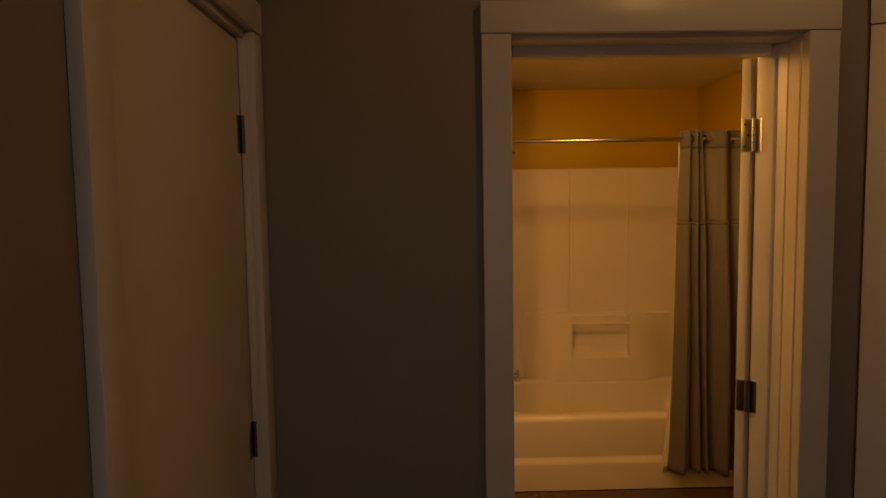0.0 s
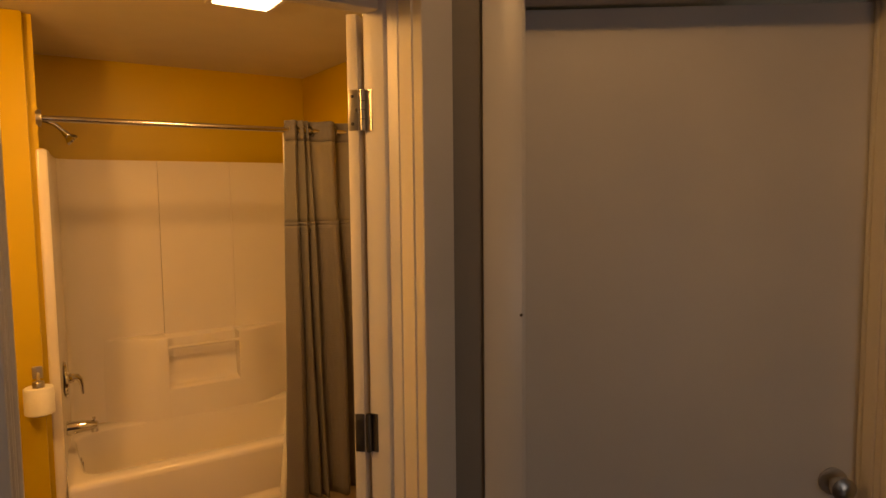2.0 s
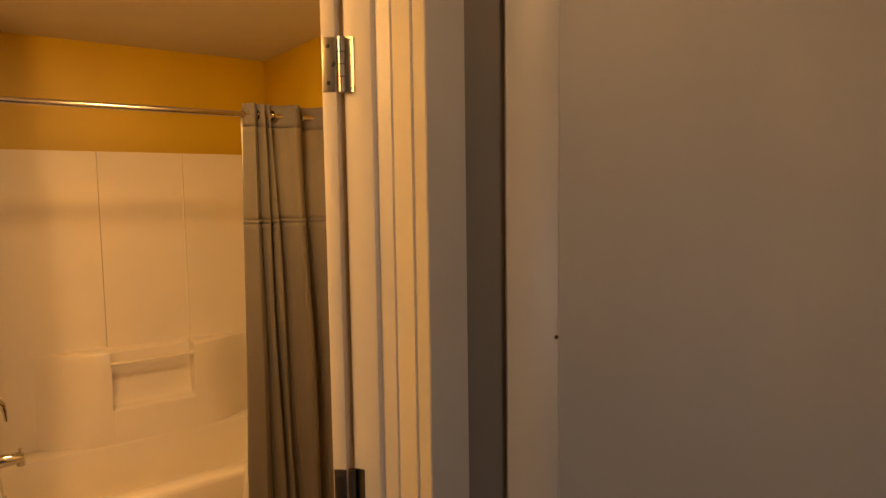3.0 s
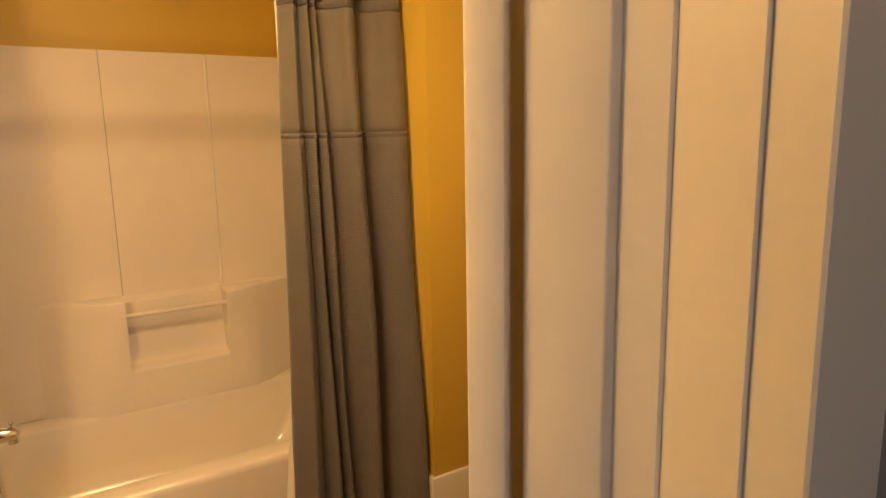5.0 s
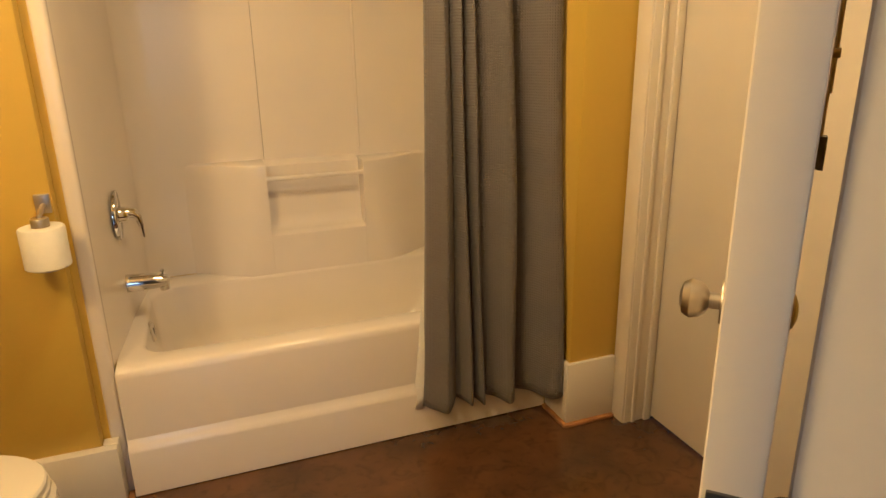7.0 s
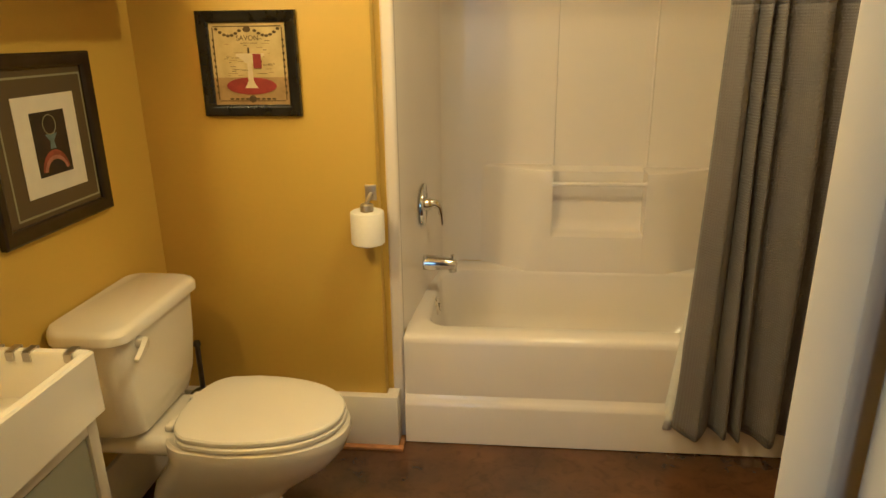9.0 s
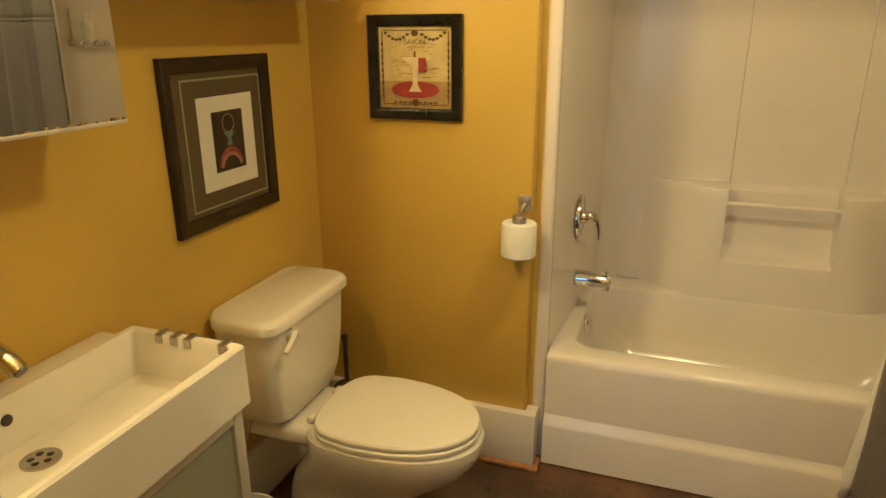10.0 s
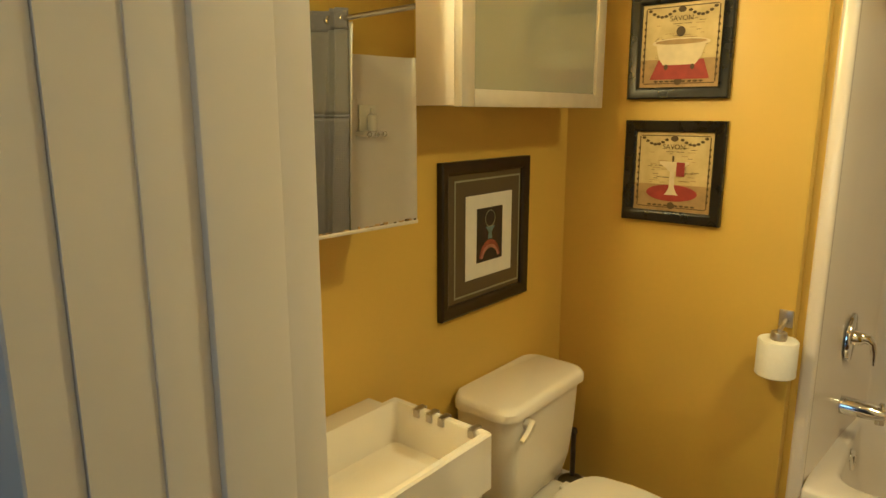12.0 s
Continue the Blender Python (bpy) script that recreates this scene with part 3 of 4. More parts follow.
part("arm", T([(0.370, 3.95, 1.972), (0.42, 3.95, 1.970), (0.455, 3.95, 1.955), (0.490, 3.95, 1.922)], 0.0095), M_CHROME, sh)
part("head", T([(0.486, 3.95, 1.926), (0.497, 3.95, 1.914), (0.505, 3.95, 1.905), (0.519, 3.95, 1.890), (0.526, 3.95, 1.883)], [0.012, 0.016, 0.015, 0.030, 0.027], 20), M_CHROME, sh)

# corner caddy on the far end panel
cad = thing("soap_caddy", "small white wall caddy with three chrome rings and a bottle", "shower caddy", (1.77, 4.1, 1.40))
part("shelf_body", B(1.70, 1.7915, 3.93, 4.10, 1.372, 1.40, bevel=0.008, seg=3), M_GEL, cad)
part("back_plate", B(1.786, 1.7915, 3.96, 4.08, 1.40, 1.545, bevel=0.002), M_TISSUE, cad)
part("bottle", T([(1.755, 4.03, 1.401), (1.755, 4.03, 1.49), (1.755, 4.03, 1.50), (1.755, 4.03, 1.53)], [0.028, 0.028, 0.012, 0.011], 20), M_SEAT, cad)
for y in (3.96, 4.015, 4.07):
    part("ring", ring((1.693, y, 1.383), (1, 0, 0.3), 0.014, 0.004, 16), M_CHROME, cad)

# ---- curtain ----
YR = 3.605
rod = thing("curtain_rod", "straight polished steel shower curtain rod", "curtain rod", (1.1, YR, 1.945))
part("rod", T([(0.374, YR, 1.944), (1.815, YR, 1.944)], 0.0125, 20), M_ROD, rod)
part("flange", disc((0.367, YR, 1.944), (1, 0, 0), 0.034, 0.02), M_NICKEL, rod)
part("flange", disc((1.821, YR, 1.944), (-1, 0, 0), 0.034, 0.02), M_NICKEL, rod)

TOP = [1.404, 1.464, 1.488, 1.525, 1.664, 1.808]
BOT = [1.326, 1.442, 1.501, 1.556, 1.672, 1.798]


LEAN = (1.1, 1.5, 1.5, 2.1, 2.3)


def curtain_point(u, z):
    """u runs 0 to 5 over the folds, z is the height."""
    s = min(1, max(0, (1.985 - z) / 1.87))
    i = min(4, int(u))
    f = u - i
    a, b = TOP[i] + (BOT[i] - TOP[i]) * s, TOP[i + 1] + (BOT[i + 1] - TOP[i + 1]) * s
    w = b - a
    depth = (0.050 + 0.34 * w) * (0.8 + 0.2 * s)
    x = a + w * (f + 0.16 * math.sin(2 * math.pi * f) * 0.6)
    y = YR - 0.002 - 0.085 * s ** 0.8 - depth * (math.sin(math.pi * (f * 0.86 if i == 4 else f) ** LEAN[i]) ** 0.7) + depth * 0.28 + (0.012 if i == 2 else 0)
    if i == 4:
        y -= 0.045 * s * f
    x += 0.006 * math.sin(3.1 * z + 1.7 * i) * s
    y += 0.006 * math.sin(4.7 * z + 2.3 * i)
    return (x, y, z)


def curtain_sheet(z0, z1, nz, wave=0.0):
    nu = 110
    bm = bmesh.new()
    uvl = bm.loops.layers.uv.new("UVMap")
    grid = []
    for k in range(nz + 1):
        row = []
        for j in range(nu + 1):
            u = 5 * j / nu
            z = z0 + (z1 - z0) * k / nz
            if k == 0:
                z += wave * math.sin(1.3 * u) - 0.5 * wave * math.sin(math.pi * (u % 1))
            row.append(bm.verts.new(curtain_point(u, z)))
        grid.append(row)
    for k in range(nz):
        for j in range(nu):
            f = bm.faces.new((grid[k][j], grid[k][j + 1], grid[k + 1][j + 1], grid[k + 1][j]))
            for l, (jj, kk) in zip(f.loops, ((j, k), (j + 1, k), (j + 1, k + 1), (j, k + 1))):
                l[uvl].uv = (1.0 * jj / nu, z0 + (z1 - z0) * kk / nz)
    return bm


def fabric(ob, t=0.0016):
    m = ob.modifiers.new("thickness", "SOLIDIFY")
    m.thickness, m.offset = t, 0
    return ob


cur = thing("shower_curtain", "grey waffle-weave shower curtain with a sheer band, drawn aside", "shower curtain", (1.6, YR, 0.1))
fabric(part("lower_panel", curtain_sheet(0.112, 1.486, 44, 0.010), M_CURTAIN, cur))
fabric(part("seam", curtain_sheet(1.478, 1.494, 2), M_CURTAIN, cur), 0.004)
fabric(part("sheer_band", curtain_sheet(1.488, 1.895, 14), M_SHEER, cur, "sheer pale grey band"), 0.0006)
fabric(part("header", curtain_sheet(1.892, 1.990, 4), M_CURTAIN, cur), 0.003)
for u in (0.12, 0.98, 2.04, 3.03, 3.98, 4.9):
    p = curtain_point(u, 1.944)
    part("grommet", ring((p[0], YR - 0.002, 1.944), (1, 0.35, 0), 0.019, 0.0042), M_CHROME, cur, "chrome grommet")

lin = thing("shower_liner", "white fabric liner behind the shower curtain", "liner", (1.3, 3.5, 0.1))
bm = bmesh.new()
g = []
for k in range(41):
    z = 0.10 + 1.83 * k / 40
    s = (1.985 - z) / 1.87
    row = []
    for j in range(21):
        f = j / 20
        x0 = 1.402 - 0.028 * s - (0.078 * max(0, s - 0.60) / 0.4)
        x = x0 + f * 0.10
        y = YR + 0.012 - 0.092 * s ** 0.8 - 0.012 * math.sin(f * 7)
        row.append(bm.verts.new((x, y + 0.030, z)))
    g.append(row)
for k in range(40):
    for j in range(20):
        bm.faces.new((g[k][j], g[k][j + 1], g[k + 1][j + 1], g[k + 1][j]))
fabric(part("sheet", bm, M_LINER, lin), 0.001)

# ---- toilet ----
toi = thing("toilet", "white ceramic two-piece toilet with its lid closed", "toilet", (-0.05, 3.1, 0))
TYC = 3.098


def egg(cx, cy, z, front, back, half, n=40, p=2.2):
    pts = []
    for i in range(n):
        a = 2 * math.pi * i / n
        c, s = math.cos(a), math.sin(a)
        rx = front if c > 0 else back
        e = 2 / (p if c > 0 else 6.0)
        q = math.copysign(abs(c) ** e, c)
        side = half * math.copysign(abs(s) ** (2 / p), s) * (1 - 0.20 * min(0, q) ** 2)
        pts.append((cx + rx * q, cy + side, z))
    return pts


bm = bmesh.new()
loft(bm, [
    egg(-0.10, TYC, 0.0, 0.22, 0.20, 0.112), egg(-0.10, TYC, 0.02, 0.215, 0.20, 0.110), egg(-0.10, TYC, 0.10, 0.19, 0.19, 0.095),
    egg(-0.08, TYC, 0.18, 0.25, 0.18, 0.118), egg(-0.04, TYC, 0.25, 0.308, 0.17, 0.152), egg(-0.01, TYC, 0.30, 0.315, 0.18, 0.168),
    egg(0.0, TYC, 0.34, 0.320, 0.19, 0.180), egg(0.0, TYC, 0.362, 0.318, 0.19, 0.180), egg(0.0, TYC, 0.370, 0.308, 0.185, 0.172),
])
part("bowl", bm, M_CERAMIC, toi)
part("tank_deck", B(-0.395, -0.06, TYC - 0.128, TYC + 0.128, 0.31, 0.3725, bevel=0.026, seg=5), M_CERAMIC, toi)
bm = bmesh.new()
loft(bm, [egg(0.0, TYC, z, 0.310 - o, 0.155 - o, 0.182 - o) for z, o in ((0.372, 0.004), (0.376, 0.0), (0.385, 0.0), (0.389, 0.004))])
part("seat", bm, M_SEAT, toi)
bm = bmesh.new()
loft(bm, [egg(0.0, TYC, z, 0.306 - o, 0.155 - o, 0.179 - o) for z, o in ((0.391, 0.003), (0.394, 0.0), (0.403, 0.0), (0.408, 0.004), (0.410, 0.014), (0.411, 0.06))])
part("lid", bm, M_SEAT, toi)
for y in (TYC - 0.075, TYC + 0.075):
    part("seat_hinge", B(-0.176, -0.152, y - 0.020, y + 0.020, 0.3735, 0.394, bevel=0.006, seg=3), M_SEAT, toi)
bm = bmesh.new()


def tank_ring(z, x1, y0, y1, r=0.045):
    pts = rounded(-0.398, x1, y0, y1, z, r)
    out = []
    for x, y, zz in pts:
        t = (y - (y0 + y1) / 2) / ((y1 - y0) / 2)
        out.append((x + (0.018 * (1 - t * t) if x > -0.3 else 0), y, zz))
    return out


loft(bm, [tank_ring(0.375, -0.235, 2.965, 3.255, 0.05), tank_ring(0.39, -0.22, 2.945, 3.275, 0.05), tank_ring(0.45, -0.212, 2.928, 3.30), tank_ring(0.55, -0.208, 2.912, 3.32), tank_ring(0.68, -0.205, 2.902, 3.33)])
part("tank", bm, M_CERAMIC, toi)
bm = bmesh.new()
loft(bm, [tank_ring(0.679, -0.197, 2.897, 3.336), tank_ring(0.684, -0.190, 2.889, 3.343, 0.05), tank_ring(0.705, -0.190, 2.889, 3.343, 0.05), tank_ring(0.715, -0.196, 2.895, 3.337, 0.05), tank_ring(0.720, -0.210, 2.908, 3.324, 0.045)])
part("tank_lid", bm, M_CERAMIC, toi)
part("lever_boss", T([(-0.198, 2.990, 0.655), (-0.176, 2.990, 0.655), (-0.172, 2.990, 0.655)], [0.017, 0.015, 0.009], 16), M_SEAT, toi)
bm = bmesh.new()
loft(bm, [[(x0, y, z0 + h), (x0 + 0.012, y, z0 + h * 0.7), (x0 + 0.012, y, z0 - h * 0.7), (x0, y, z0 - h)] for y, x0, z0, h in ((3.000, -0.186, 0.657, 0.010), (2.985, -0.180, 0.656, 0.015), (2.955, -0.172, 0.651, 0.013), (2.925, -0.166, 0.646, 0.009), (2.908, -0.165, 0.643, 0.005))])
part("flush_lever", bm, M_SEAT, toi, "white flush lever")
part("bolt_cap", ball((-0.08, TYC - 0.108, 0.03), 0.014), M_SEAT, toi)

# ---- washbasin and its cabinet ----
SX0, SX1, SY0, SY1, SZ0, SZ1 = -0.335, -0.045, 2.03, 2.607, 0.700, 0.832
sink = thing("washbasin", "white rectangular ceramic washbasin with a faucet deck", "sink", (-0.2, 2.3, SZ0))
bm = bmesh.new()
loft(bm, [
    rounded(SX0, SX1, SY0, SY1, SZ0, 0.006, 4), rounded(SX0, SX1, SY0, SY1, SZ1 - 0.005, 0.008, 4), rounded(SX0 + 0.004, SX1 - 0.004, SY0 + 0.004, SY1 - 0.004, SZ1, 0.008, 4),
    rounded(SX0 + 0.016, SX1 - 0.016, SY0 + 0.018, SY1 - 0.018, SZ1, 0.010, 4), rounded(SX0 + 0.020, SX1 - 0.020, SY0 + 0.022, SY1 - 0.022, SZ1 - 0.005, 0.012, 4),
    rounded(SX0 + 0.026, SX1 - 0.026, SY0 + 0.030, SY1 - 0.030, SZ0 + 0.034, 0.016, 4), rounded(SX0 + 0.040, SX1 - 0.040, SY0 + 0.045, SY1 - 0.045, SZ0 + 0.022, 0.016, 4),
])
part("bowl", bm, M_CERAMIC, sink)
part("faucet_deck", B(XL + 0.002, SX0 + 0.004, SY0 + 0.01, SY1 - 0.022, 0.765, 0.818, bevel=0.006, seg=3), M_CERAMIC, sink)
part("drain_ring", disc((-0.255, 2.290, SZ0 + 0.0222), (0, 0, 1), 0.033, 0.004, n=32), M_NICKEL, sink)
for i in range(5):
    a = 2 * math.pi * i / 5
    c, s = math.cos(a), math.sin(a)
    part("drain_slot", disc((-0.255 + 0.016 * c, 2.290 + 0.016 * s, SZ0 + 0.0255), (0, 0, 1), 0.0065, 0.0012, n=10), M_PLASTICDARK, sink)
part("overflow_hole", disc((SX0 + 0.0215, 2.286, 0.793), (1, 0, 0.03), 0.0105, 0.0035, n=20), M_PLASTICDARK, sink, "dark round overflow hole")

fau = thing("faucet", "chrome single-lever basin faucet", "faucet", (-0.368, 2.305, 0.818))
part("base", T([(-0.368, 2.305, 0.8185), (-0.368, 2.305, 0.826), (-0.368, 2.305, 0.83), (-0.368, 2.305, 0.925)], [0.027, 0.027, 0.022, 0.021], 22), M_CHROME, fau)
part("spout", T([(-0.372, 2.305, 0.905), (-0.345, 2.305, 0.926), (-0.318, 2.305, 0.928), (-0.288, 2.305, 0.920), (-0.262, 2.305, 0.906), (-0.250, 2.305, 0.897)], [0.020, 0.021, 0.020, 0.0185, 0.0165, 0.0145], 18), M_CHROME, fau)
part("aerator", disc((-0.2512, 2.305, 0.898), (0.75, 0, -0.55), 0.012, 0.004), M_DARKMETAL, fau)
part("lever_cap", T([(-0.368, 2.305, z) for z in (0.925, 0.932, 0.950, 0.966, 0.976, 0.980)], [0.021, 0.025, 0.027, 0.024, 0.015, 0.002], 22), M_CHROME, fau)
part("lever", T([(-0.372, 2.305, 0.970), (-0.392, 2.305, 0.984), (-0.399, 2.305, 0.988)], [0.012, 0.009, 0.007], 12), M_CHROME, fau)

fau.matrix_world = Matrix.Translation((-0.370, 2.288, 0.8185))

for i, x in enumerate((-0.243, -0.205, -0.170, -0.085)):
    clip = thing("rim_clip", "small brushed metal clip hooked over the basin rim", "clip", (x, SY1, SZ1), group="clips on the basin rim")
    part("clip_body", boxes((x - 0.008, x + 0.008, SY1 - 0.024, SY1 + 0.0035, SZ1 + 0.0005, SZ1 + 0.003), (x - 0.008, x + 0.008, SY1 + 0.0005, SY1 + 0.0035, SZ1 - 0.028, SZ1 + 0.0008), (x - 0.008, x + 0.008, SY1 - 0.0275, SY1 - 0.0235, SZ1 - 0.018, SZ1 + 0.0008)), M_NICKEL, clip)

van = thing("vanity_cabinet", "slim vanity cabinet with a frosted glass door under the washbasin", "vanity cabinet", (-0.2, 2.3, 0))
part("carcass", boxes((XL + 0.02, -0.085, 2.575, 2.592, 0.12, 0.70), (XL + 0.02, -0.085, 2.045, 2.062, 0.12, 0.70), (XL + 0.02, -0.085, 2.062, 2.575, 0.12, 0.138), (XL + 0.02, XL + 0.03, 2.062, 2.575, 0.138, 0.70)), M_DOOR, van)
for y in (2.05, 2.565):
    part("leg", B(-0.115, -0.09, y, y + 0.022, 0.0, 0.12), M_ALU, van)
    part("leg", B(XL + 0.03, XL + 0.055, y, y + 0.022, 0.0, 0.12), M_ALU, van)
vd = part("door", boxes((-0.083, -0.062, 2.565, 2.594, 0.12, 0.694), (-0.083, -0.062, 2.043, 2.072, 0.12, 0.694), (-0.083, -0.062, 2.072, 2.565, 0.665, 0.694), (-0.083, -0.062, 2.072, 2.565, 0.12, 0.15), bevel=0.0015), M_ALU, van)
part("pane", B(-0.077, -0.070, 2.0725, 2.5645, 0.1505, 0.6645), M_FROST, vd, "frosted glass pane")

# ---- mirror cabinet and wall cabinet ----
mc = thing("mirror_cabinet", "mirror-fronted wall cabinet with a worn bottom edge", "mirror cabinet", (-0.3, 2.28, 1.277))
part("carcass", B(XL + 0.001, -0.262, 1.945, 2.562, 1.285, 1.93, bevel=0.002), M_DOOR, mc)
AJAR = Matrix.Translation((-0.222, 2.566, 0)) @ Matrix.Rotation(radians(-3.0), 4, "Z") @ Matrix.Translation((0.222, -2.566, 0))
part("mirror_door", B(-0.2265, -0.2215, 2.259, 2.566, 1.2825, 1.935), M_MIRROR, mc, "mirror glass").data.transform(AJAR)
part("bottom_rail", B(-0.229, -0.219, 2.259, 2.5665, 1.275, 1.282, bevel=0.001), M_ALU, mc).data.transform(AJAR)
part("mirror_door", B(-0.2465, -0.2415, 1.942, 2.246, 1.2825, 1.935), M_MIRROR, mc, "mirror glass")
part("bottom_rail", B(-0.249, -0.239, 1.942, 2.246, 1.275, 1.282, bevel=0.001), M_ALU, mc)
part("edge_strip", B(-0.262, -0.2405, 2.2475, 2.2515, 1.276, 1.935), M_ALU, mc)
rnd = random.Random(4)
for i in range(26):
    y = 2.262 + rnd.random() * 0.295
    part("worn_spot", B(-0.2214, -0.2205, y, y + 0.004 + 0.010 * rnd.random(), 1.2822, 1.2835 + 0.004 * rnd.random()), M_TAN if i % 3 else M_INK, mc).data.transform(AJAR)

wc = thing("wall_cabinet", "white wall cabinet with an aluminium-framed frosted glass door", "wall cabinet", (-0.3, 3.06, 1.52))
part("carcass", boxes((XL + 0.001, -0.243, 2.718, 2.735, 1.522, 2.10), (XL + 0.001, -0.243, 3.394, 3.411, 1.522, 2.10), (XL + 0.001, -0.243, 2.7355, 3.3935, 1.522, 1.54), (XL + 0.001, -0.243, 2.7355, 3.3935, 2.082, 2.10), (XL + 0.001, XL + 0.008, 2.7355, 3.3935, 1.541, 2.0815)), M_DOOR, wc)
part("shelf", B(XL + 0.009, -0.26, 2.7355, 3.3935, 1.80, 1.815), M_DOOR, wc)
wd = part("door", boxes((-0.242, -0.220, 2.717, 2.765, 1.518, 2.10), (-0.242, -0.220, 3.366, 3.413, 1.518, 2.10), (-0.242, -0.220, 2.7652, 3.3658, 1.518, 1.558), (-0.242, -0.220, 2.7652, 3.3658, 2.06, 2.10), bevel=0.0015), M_ALU, wc)
part("pane", B(-0.236, -0.229, 2.7655, 3.3655, 1.5585, 2.0595), M_FROST, wd, "frosted glass pane")

# ---- pictures ----
def flat(pts, x=None, y=None, t=0.0006, d=1):
    """A thin printed shape: pts across and up, on the plane x or y."""
    bm = bmesh.new()
    mk = (lambda a, b, o: (x + o * d, a, b)) if x is not None else (lambda a, b, o: (a, y + o * d, b))
    n = len(pts)
    loft(bm, [[mk(a, b, 0) for a, b in pts], [mk(a, b, t) for a, b in pts]])
    return bm


def rect(a0, a1, b0, b1):
    return [(a0, b0), (a1, b0), (a1, b1), (a0, b1)]


def oval(ca, cb, ra, rb, n=28, a0=0, a1=360):
    return [(ca + ra * math.cos(radians(a0 + (a1 - a0) * i / n)), cb + rb * math.sin(radians(a0 + (a1 - a0) * i / n))) for i in range(n if a1 - a0 == 360 else n + 1)]


def frame_on_x(x, y0, y1, z0, z1, w, depth):
    """Mitred frame with an eased profile on a wall of constant x."""
    bm = bmesh.new()
    prof = [(0, 0), (0, depth * 0.8), (w * 0.15, depth), (w * 0.7, depth * 0.85), (w, depth * 0.5), (w, 0)]
    rings = [[(x + h, y0 + o, z0 + o), (x + h, y1 - o, z0 + o), (x + h, y1 - o, z1 - o), (x + h, y0 + o, z1 - o)] for o, h in prof]
    vs = [[bm.verts.new(p) for p in r] for r in rings]
    for i in range(len(vs)):
        a, b = vs[i], vs[(i + 1) % len(vs)]
        for k in range(4):
            bm.faces.new((a[k], a[(k + 1) % 4], b[(k + 1) % 4], b[k]))
    return bm


art = thing("framed_print", "dark brown framed print with a double mat on yellow wall", "picture", (XL, 3.07, 1.16))
AX = XL + 0.001
part("frame", frame_on_x(AX, 2.850, 3.281, 0.942, 1.376, 0.036, 0.020), M_ESPRESSO, art)
part("outer_mat", flat(rect(2.882, 3.250, 0.974, 1.344), x=AX + 0.004), M_MATOLIVE, art, "olive mat board")
for r in (rect(2.918, 3.242, 1.318, 1.323), rect(2.918, 3.242, 0.990, 0.995), rect(2.918, 2.923, 0.995, 1.318), rect(3.237, 3.242, 0.995, 1.318)):
    part("fillet", flat(r, x=AX + 0.0048), M_MATLINE, art)
part("inner_mat", flat(rect(2.968, 3.198, 1.034, 1.276), x=AX + 0.0048, t=0.001), M_PAPER, art, "white mat board")
part("print", flat(rect(3.020, 3.148, 1.078, 1.236), x=AX + 0.006), M_PRINTDARK, art, "dark print")
part("print_shape", flat(oval(3.084, 1.082, 0.052, 0.058, 24, 8, 172), x=AX + 0.0068), M_PRINTRED, art)
part("print_shape", flat(oval(3.084, 1.082, 0.046, 0.044, 24, 8, 172), x=AX + 0.0076), M_PRINTPINK, art)
part("print_shape", flat(oval(3.084, 1.082, 0.036, 0.034, 24, 8, 172), x=AX + 0.0084), M_PRINTDARK, art)
part("print_shape", flat([(3.074, 1.143), (3.096, 1.143), (3.092, 1.162), (3.108, 1.180), (3.062, 1.180), (3.078, 1.162)], x=AX + 0.0068), M_PRINTBLUE, art)
part("print_ring", ring((AX + 0.0068, 3.085, 1.203), (1, 0, 0), 0.024, 0.0011, 24), M_MATLINE, art)


def frame_on_y(y, x0, x1, z0, z1, w, depth):
    bm = frame_on_x(0, x0, x1, z0, z1, w, depth)
    for v in bm.verts:
        v.co = Vector((v.co.y, y - v.co.x, v.co.z))
    return bm


